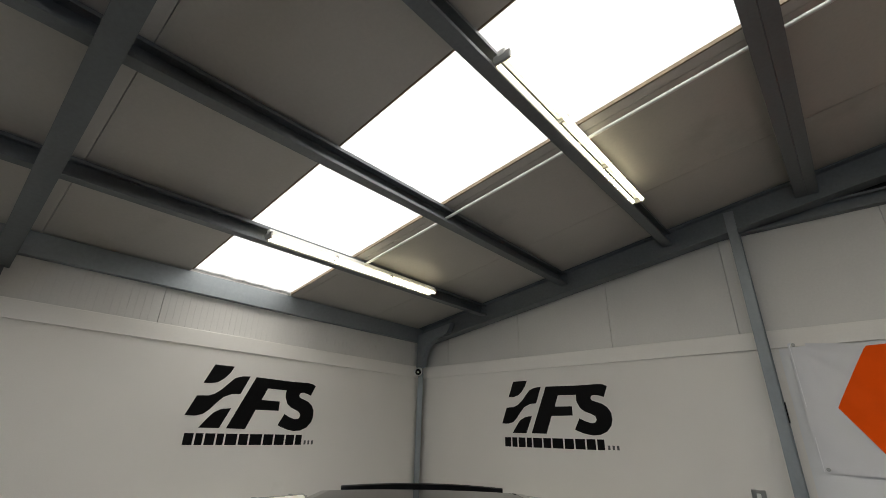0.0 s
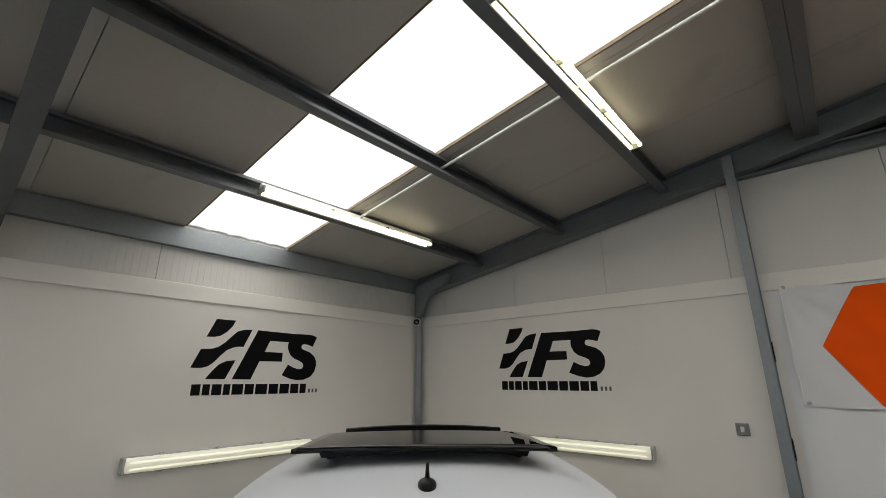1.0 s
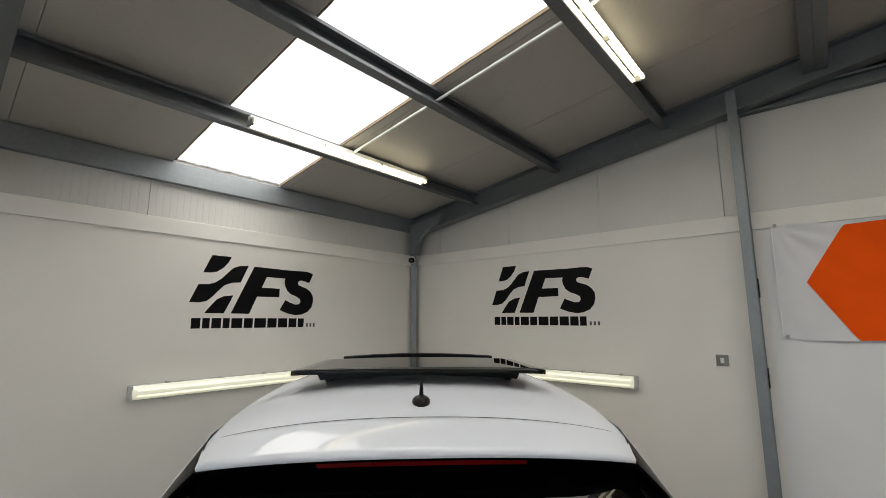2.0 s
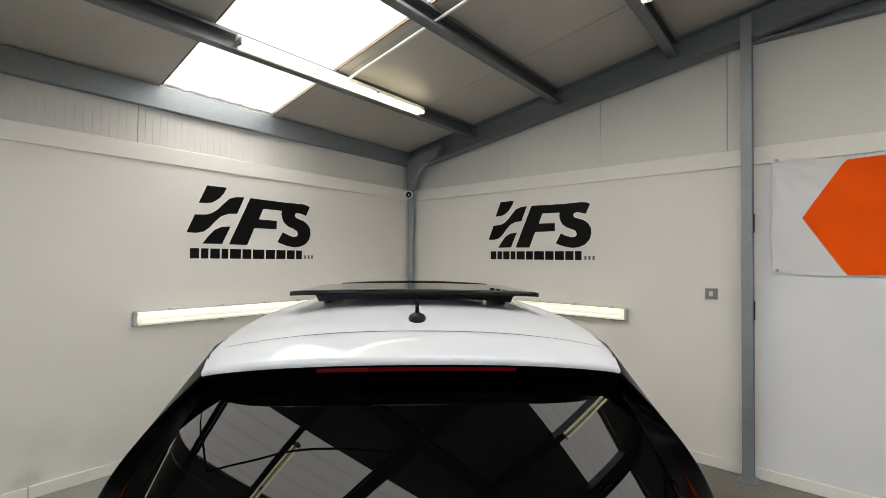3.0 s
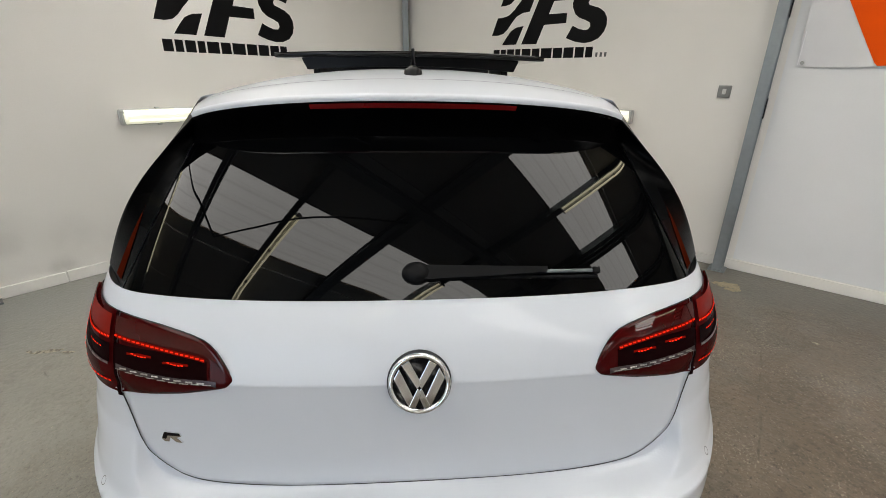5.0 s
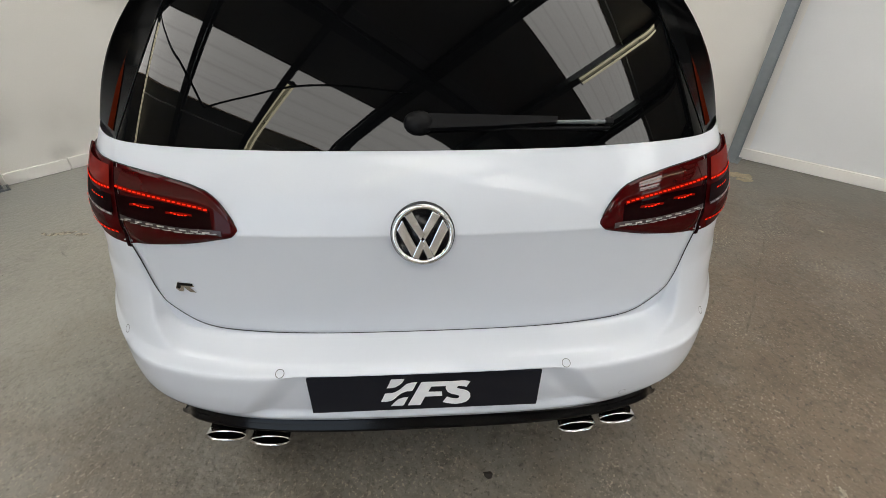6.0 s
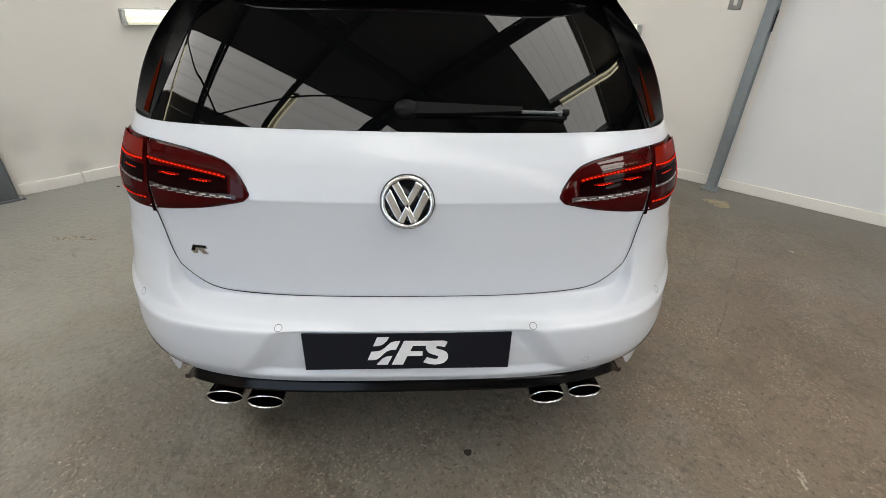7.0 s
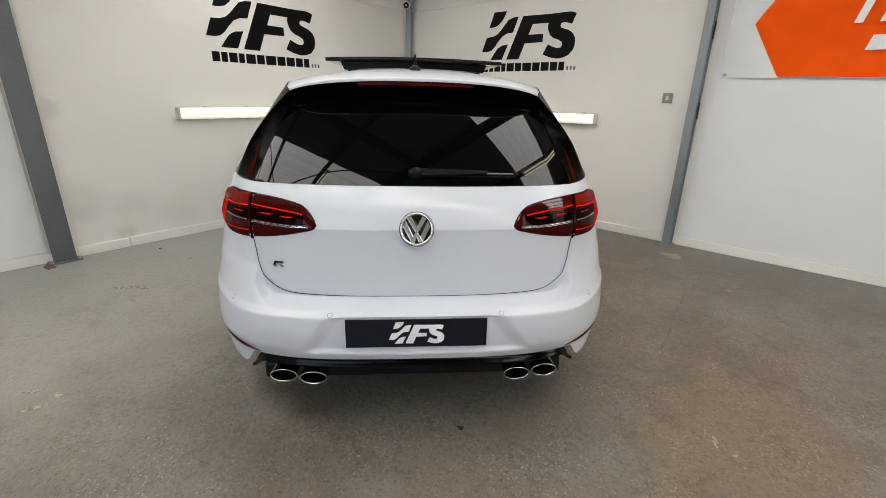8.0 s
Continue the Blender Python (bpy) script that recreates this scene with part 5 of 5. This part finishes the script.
for sx in (-1, 1):
    side_window(sx, (1.02, 1.12), (1.93, 1.91), "black tinted rear side window")
    side_window(sx, (2.01, 1.99), (3.0, 2.5), "black tinted front side window")
house_part("windscreen", lambda c, j, v: j >= FRONT_COL, PRIVACY_GLASS, "dark windscreen")
house_part("pillar_frame", lambda c, j, v: BLADE_COL + 1 <= j < FRONT_COL, PAINT, "white painted pillars and window surrounds")

# spoiler: black underside from the roof's rear edge to the glass, with a brake light
bm = bmesh.new()
rows = []
for k in range(41):
    s = -1 + k / 20
    a = roof_point(s, 0.349) + Vector((0, 0.004, -0.009))
    z = 1.321 - 0.026 * abs(s) ** 3
    b = Vector((0.51 * s, glass_y(0.51 * s, (z - BELT) / 0.333) + 0.003, z))
    rows.append([bm.verts.new(a), bm.verts.new(a.lerp(b, 0.12) + Vector((0, -0.003, 0.0))), bm.verts.new(a.lerp(b, 0.5) + Vector((0, 0.008, 0.004))), bm.verts.new(b)])
for a, b in zip(rows, rows[1:]):
    for j in range(3):
        bm.faces.new((a[j], a[j + 1], b[j + 1], b[j]))
spoiler = part("spoiler", bm, BLADE_BLACK, car, "gloss black roof spoiler underside", True)
bm = bmesh.new()
rows = []
for k in range(21):
    x = -0.217 + 0.434 * k / 20
    a = roof_point(x / 0.485, 0.349) + Vector((0, 0.004, -0.009))
    b = Vector((x, glass_y(x, 0.847) + 0.003, 1.321))
    rows.append([bm.verts.new(a.lerp(b, t) + Vector((0, -0.004, -0.001))) for t in (0.04, 0.17)])
for a, b in zip(rows, rows[1:]):
    bm.faces.new((a[0], a[1], b[1], b[0]))
part("brake_light", bm, BRAKE_RED, spoiler, "dark red high brake light strip")

# gloss black blades down the sides of the rear window, each with a narrow red strip, a painted reflection, beside the
# turned glass edge
BLADE_END = BLADE_COL + 1
red_inner = curve_of((0.0, 0.13), (0.25, 0.30), (0.5, 0.44), (0.64, 0.40), (0.78, 0.06), (1.0, 0.02))
red_outer = curve_of((0.0, 0.43), (0.25, 0.43), (0.42, 0.41), (0.5, 0.44))
for sx in (-1, 1):
    bm, strip_bm, edge_bm = bmesh.new(), bmesh.new(), bmesh.new()
    rows, red, edge = [], [], []
    for k in range(41):
        v = k / 40
        inner_line, outer_line = house_point(GLASS_COL, v), house_point(BLADE_END, v)
        ridge = house_point(BLADE_COL - 2, 0).lerp(Vector((0.495, 0.425, 1.352)), v) + Vector((0.027, -0.015, 0.007)) * math.sin(math.pi * v)

        def across(u, out=0.0):
            p = inner_line.lerp(ridge, u) if u <= 1 else ridge.lerp(outer_line, u - 1)
            return ((p.x + out) * sx, p.y - 0.002 - out, p.z + 0.001)

        lo = red_inner(v)
        edge.append([edge_bm.verts.new(across(lo * i / 5)) for i in range(6)])
        rows.append([bm.verts.new(across(lo + (1 - lo) * i / 8)) for i in range(9)] + [bm.verts.new(across(1 + i / 4)) for i in range(1, 5)])
        if 0.02 <= v <= 0.43:
            hi = red_outer(v)
            red.append([strip_bm.verts.new(across(u, 0.0012)) for u in (lo, (lo + hi) / 2, hi)])
    for mesh, grid in ((bm, rows), (strip_bm, red), (edge_bm, edge)):
        for a, b in zip(grid, grid[1:]):
            for j in range(len(a) - 1):
                mesh.faces.new((a[j], a[j + 1], b[j + 1], b[j]))
    blade = part("window_blade", bm, BLADE_BLACK, car, "gloss black blade beside the rear window", True)
    part("red_reflection", strip_bm, RED_REFLECTION, blade, "dark red reflection painted inside the blade", True)
    part("glass_edge", edge_bm, GLASS_EDGE, blade, "turned edge of the tinted rear glass", True)

# rear wiper
on_glass = pose(0.0, 0.185, 1.072, 47, 0, 0)
wiper = part("wiper_arm", prism([(-0.018, -0.012), (-0.006, -0.017), (0.14, -0.012), (0.262, -0.005), (0.264, 0.006), (0.15, 0.0095), (0.0, 0.0145), (-0.016, 0.011)], 0.015, on_glass @ pose(0, 0, 0.012)), WIPER_BLACK, car, "black rear wiper arm")
bm = bmesh.new()
bmesh.ops.create_uvsphere(bm, u_segments=20, v_segments=12, radius=0.026, matrix=on_glass @ pose(-0.002, 0.0, 0.016) @ Matrix.Diagonal((1.15, 0.9, 0.75, 1)))
part("hub", bm, WIPER_BLACK, wiper, "rounded black wiper hub", True)
part("blade", box(0.05, 0.372, -0.013, -0.007, 0.001, 0.012, on_glass, bevel=0.002), WIPER_BLACK, wiper, "thin black rubber blade")
part("blade_carrier", box(0.25, 0.366, -0.0035, 0.0035, 0.010, 0.018, on_glass, bevel=0.0025), DARK_STEEL, wiper, "grey blade carrier")
part("blade_tip", box(0.36, 0.376, -0.007, 0.007, 0.008, 0.021, on_glass, bevel=0.003), WIPER_BLACK, wiper)

# aerial, sunroof
bm = bmesh.new()
rings = []
for z, rx, y0, y1 in ((1.452, 0.0262, -0.05, 0.055), (1.4655, 0.0248, -0.048, 0.052), (1.4715, 0.0205, -0.042, 0.04), (1.4755, 0.0125, -0.034, 0.025), (1.479, 0.0075, -0.026, 0.012)):
    rings.append([bm.verts.new((rx * math.cos(a), 0.68 + (y0 + y1) / 2 + (y1 - y0) / 2 * math.sin(a), z)) for a in (2 * math.pi * k / 20 for k in range(20))])
for a, b in zip(rings, rings[1:]):
    for k in range(20):
        bm.faces.new((a[k], a[(k + 1) % 20], b[(k + 1) % 20], b[k]))
bm.faces.new(rings[-1])
aerial = part("aerial", bm, SATIN_BLACK, car, "black roof aerial base", True)
part("mast", tube((0, 0.678, 1.474), (0, 0.645, 1.519), 0.0074, 10, 0.0042), SATIN_BLACK, aerial, smooth=True)

bm = bmesh.new()
for lift in (0.0, -0.014):
    rows = []
    for j in range(9):
        y = 0.905 + 0.52 * j / 8
        row = []
        for i in range(25):
            s = -1 + i / 12
            w = 0.436 - 0.02 * (j / 8)
            x = s * w
            bow = 0.02 * abs(s) ** 2
            row.append(bm.verts.new((x, y + (bow if j < 2 else 0), 1.527 - 0.004 * j / 8 - 0.009 * abs(s) ** 2.2 + lift)))
        rows.append(row)
    for a, b in zip(rows, rows[1:]):
        for i in range(24):
            bm.faces.new((a[i], a[i + 1], b[i + 1], b[i]))
    if lift == 0.0:
        upper = rows
for i in range(24):
    bm.faces.new((upper[0][i], upper[0][i + 1], rows[0][i + 1], rows[0][i]))
for j in range(8):
    for i in (0, 24):
        bm.faces.new((upper[j][i], upper[j + 1][i], rows[j + 1][i], rows[j][i]))
sunroof = part("sunroof_panel", bm, PRIVACY_GLASS, car, "raised black glass sunroof panel", True)
rail_shape = [(-0.385, 1.512), (0.385, 1.512)] + [(0.365 - 0.0608 * k, 1.486 - 0.11 * (0.365 - 0.0608 * k) ** 2) for k in range(13)]
part("rear_rail", prism(rail_shape, 0.04, pose(0, 1.10, 0, 90)), SATIN_BLACK, sunroof, "black sunroof rear rail")
for sx in (-1, 1):
    part("lift_arm", box(sx * 0.345 - 0.012, sx * 0.345 + 0.012, 1.12, 1.4, 1.43, 1.505, bevel=0.004), SATIN_BLACK, sunroof)
part("roof_frame", box(-0.37, 0.37, 1.40, 1.74, 1.40, 1.42), SATIN_BLACK, car, "black sunroof frame")
bm = bmesh.new()
rows = []
for k in range(31):
    s = -1 + k / 15
    y = 1.74 - 0.02 * s * s
    z = 1.514 - 0.014 * s * s
    rows.append([bm.verts.new((0.385 * s, y + dy, z + dz)) for dy, dz in ((0, 0), (0.012, 0.004), (0.02, -0.05), (0.006, -0.03))])
for a, b in zip(rows, rows[1:]):
    for j in range(4):
        bm.faces.new((a[j], a[(j + 1) % 4], b[(j + 1) % 4], b[j]))
bm.faces.new(rows[0])
bm.faces.new(rows[-1])
part("wind_deflector", bm, SATIN_BLACK, car, "black sunroof wind deflector")


# wheels
def wheel(x, y, sx):
    bm = bmesh.new()
    rings = []
    for r, dx in ((0.23, 0.0), (0.29, -0.002), (0.312, 0.02), (WHEEL_R, 0.05), (WHEEL_R, 0.17), (0.30, 0.21), (0.23, 0.22)):
        rings.append([bm.verts.new((x - sx * dx, y + r * math.cos(a), WHEEL_R + r * math.sin(a))) for a in (2 * math.pi * k / 48 for k in range(48))])
    for a, b in zip(rings, rings[1:]):
        for k in range(48):
            bm.faces.new((a[k], a[(k + 1) % 48], b[(k + 1) % 48], b[k]))
    root = part("wheel", tube((x - sx * 0.2, y, WHEEL_R), (x - sx * 0.05, y, WHEEL_R), 0.225, 32), GAP_BLACK, car, "dark wheel barrel")
    part("tyre", bm, TYRE, root, "black rubber tyre", True)
    bm = bmesh.new()
    for k in range(5):
        a = 2 * math.pi * k / 5
        add_box(bm, -0.01, 0.012, -0.025, 0.025, 0.03, 0.225, pose(x - sx * 0.02, y, WHEEL_R, math.degrees(a)), bevel=0.005)
    add_tube(bm, (x - sx * 0.035, y, WHEEL_R), (x - sx * 0.002, y, WHEEL_R), 0.05, 20)
    part("rim", bm, RIM, root, "grey five-spoke alloy rim")
    bm = bmesh.new()
    rows = []
    for k in range(25):
        a = math.pi * (-0.08 + 1.16 * k / 24)
        rows.append([bm.verts.new((sx * X, y + ARCH_R * 1.03 * math.cos(a), WHEEL_R + ARCH_R * 1.03 * math.sin(a))) for X in (0.60, 0.872)])
    for a, b in zip(rows, rows[1:]):
        bm.faces.new((a[0], a[1], b[1], b[0]))
    part("arch_liner", bm, SATIN_BLACK, car)


for y in AXLES:
    for sx in (-1, 1):
        wheel(sx * 0.855, y, sx)


# ---- small things ----
def cable(points, label):
    bm = bmesh.new()
    pts = [Vector(p) for p in points]
    fine = []
    for i in range(len(pts) - 1):
        p0, p1, p2, p3 = pts[max(i - 1, 0)], pts[i], pts[i + 1], pts[min(i + 2, len(pts) - 1)]
        for k in range(8):
            t = k / 8
            fine.append(0.5 * ((2 * p1) + (p2 - p0) * t + (2 * p0 - 5 * p1 + 4 * p2 - p3) * t * t + (3 * p1 - p0 - 3 * p2 + p3) * t**3))
    fine.append(pts[-1])
    add_path(bm, fine, 0.011, 8)
    return tagged(part("hanging_cable", bm, SATIN_BLACK, smooth=True), label, "cable")


cable([(1.05, -4.79, 3.08), (1.35, -4.80, 2.98), (1.75, -4.88, 2.95), (2.05, -5.01, 2.945), (2.3, -5.15, 2.94), (2.5, -5.28, 2.94), (2.56, -5.27, 2.94), (2.76, -5.10, 2.95), (2.95, -4.93, 2.96), (3.2, -4.69, 2.99), (3.52, -4.49, 3.08), (4.15, -4.3, 3.48)], "black cable drooping between two roof purlins")


def dry_leaf(x, y, size, turn, mat, label):
    bm = bmesh.new()
    n = 9
    rim = []
    for k in range(n):
        a = 2 * math.pi * k / n
        r = size * (0.6 + 0.4 * ((k * 7) % 5) / 4)
        rim.append(bm.verts.new((r * math.cos(a), 0.6 * r * math.sin(a), 0.002 + 0.006 * ((k * 3) % 4) / 3)))
    mid = bm.verts.new((0, 0, 0.007))
    low = bm.verts.new((0, 0, 0.0005))
    for k in range(n):
        bm.faces.new((rim[k], rim[(k + 1) % n], mid))
        bm.faces.new((rim[(k + 1) % n], rim[k], low))
    ob = part("dry_leaf", bm, mat)
    ob.matrix_world = pose(x, y, 0.0, 0, 0, turn)
    return tagged(ob, label, "leaf", "leaves on the floor")


BROWN_LEAF = material("brown_dry_leaf", (0.025, 0.02, 0.015), 0.8)
TAN_LEAF = material("tan_dry_leaf", (0.3, 0.2, 0.11), 0.8)
dry_leaf(3.689, -3.478, 0.022, 20, BROWN_LEAF, "small dark dry leaf on the concrete floor")
dry_leaf(0.72, -3.42, 0.03, 70, TAN_LEAF, "curled tan dry leaf on the concrete floor")
dry_leaf(0.28, -3.50, 0.025, 10, BROWN_LEAF, "small dark dry leaf near the skirting")


def floor_stain(x, y, size, seed, mat, label, long=1.25, turn=20, thick=0.0012):
    rnd = random.Random(seed)
    rim = []
    for k in range(26):
        a = 2 * math.pi * k / 26
        r = size * (0.65 + 0.5 * rnd.random())
        rim.append((long * r * math.cos(a), 0.7 * r * math.sin(a)))
    ob = part("floor_stain", prism(rim, thick, pose(x, y, 0, 0, 0, turn)), mat, floor)
    return tagged(ob, label)


SPILL = material("dried_tan_spill", (0.36, 0.30, 0.2), 0.8, scale=9, vary=0.2, fine=70, fine_vary=0.2, stain=(0.2, 0.18, 0.14), stain_scale=14, stain_from=0.5, stain_to=0.62)
floor_stain(3.75, -0.39, 0.085, 3, SPILL, "dried tan spill on the floor")
floor_stain(3.79, -0.46, 0.05, 5, SPILL, "dried tan spill on the floor")

SCUFF = material("pale_scraped_paint", (0.40, 0.36, 0.28), 0.7, scale=30, vary=0.25, fine=160, fine_vary=0.3, stain=(0.17, 0.15, 0.12), stain_scale=40, stain_from=0.48, stain_to=0.55)
RUBBER = material("faint_rubber_mark", (0.135, 0.112, 0.086), 0.6, scale=14, vary=0.2, fine=90, fine_vary=0.3, stain=(0.16, 0.14, 0.11), stain_scale=22, stain_from=0.45, stain_to=0.55)
for k, (x, y, size, long, turn) in enumerate(((2.034, -4.637, 0.022, 2.4, 60), (2.161, -4.555, 0.018, 1.5, 20), (2.191, -4.646, 0.02, 2.2, 70), (1.02, -3.96, 0.03, 2.6, 55), (1.12, -3.88, 0.02, 2.0, 40), (0.96, -4.02, 0.016, 1.6, 10),
                                              (4.541, -2.825, 0.018, 2.2, 120), (4.617, -2.849, 0.012, 1.6, 80), (4.52, -2.80, 0.01, 1.3, 10), (4.30, -0.965, 0.014, 1.4, 0))):
    floor_stain(x, y, size, 20 + k, SCUFF, "pale scraped patch in the floor paint", long, turn, 0.0008)
for k in range(5):
    floor_stain(4.15 - 0.02 * k + 0.006 * math.sin(k * 2.1), -2.15 + 0.19 * k, 0.0085 + 0.002 * math.sin(k * 1.7), 40 + k, RUBBER, "faint dark tyre mark on the floor", 10.5, 95 + 3 * math.sin(k * 1.9), 0.0006)
RUST = material("rusty_brown_grime", (0.12, 0.085, 0.055), 0.85, scale=20, vary=0.3, fine=120, fine_vary=0.3, bump=0.001)
floor_stain(0.13, -4.245, 0.055, 71, RUST, "rusty grime at the column's foot", 1.3, 0, 0.004)

hook = thing("wall_bracket", pose(5.19, 0, 0.27), "small galvanised bracket low on the gable wall", "bracket")
part("plate", box(-0.02, 0.02, -0.006, 0, -0.03, 0.03, bevel=0.002), STEEL, hook)
part("arm", tube((0, -0.004, 0.0), (0.0, -0.05, -0.012), 0.008, 10), STEEL, hook, smooth=True)

flap = part("lining_flap", prism([(0, 0), (0.065, 0.012), (0.055, -0.02), (0.02, -0.012)], 0.004, pose(0.012, -3.99, 1.28, 90, 0, 90)), TRIM_PAINT)
tagged(flap, "torn white lining flap beside the column", "flap")
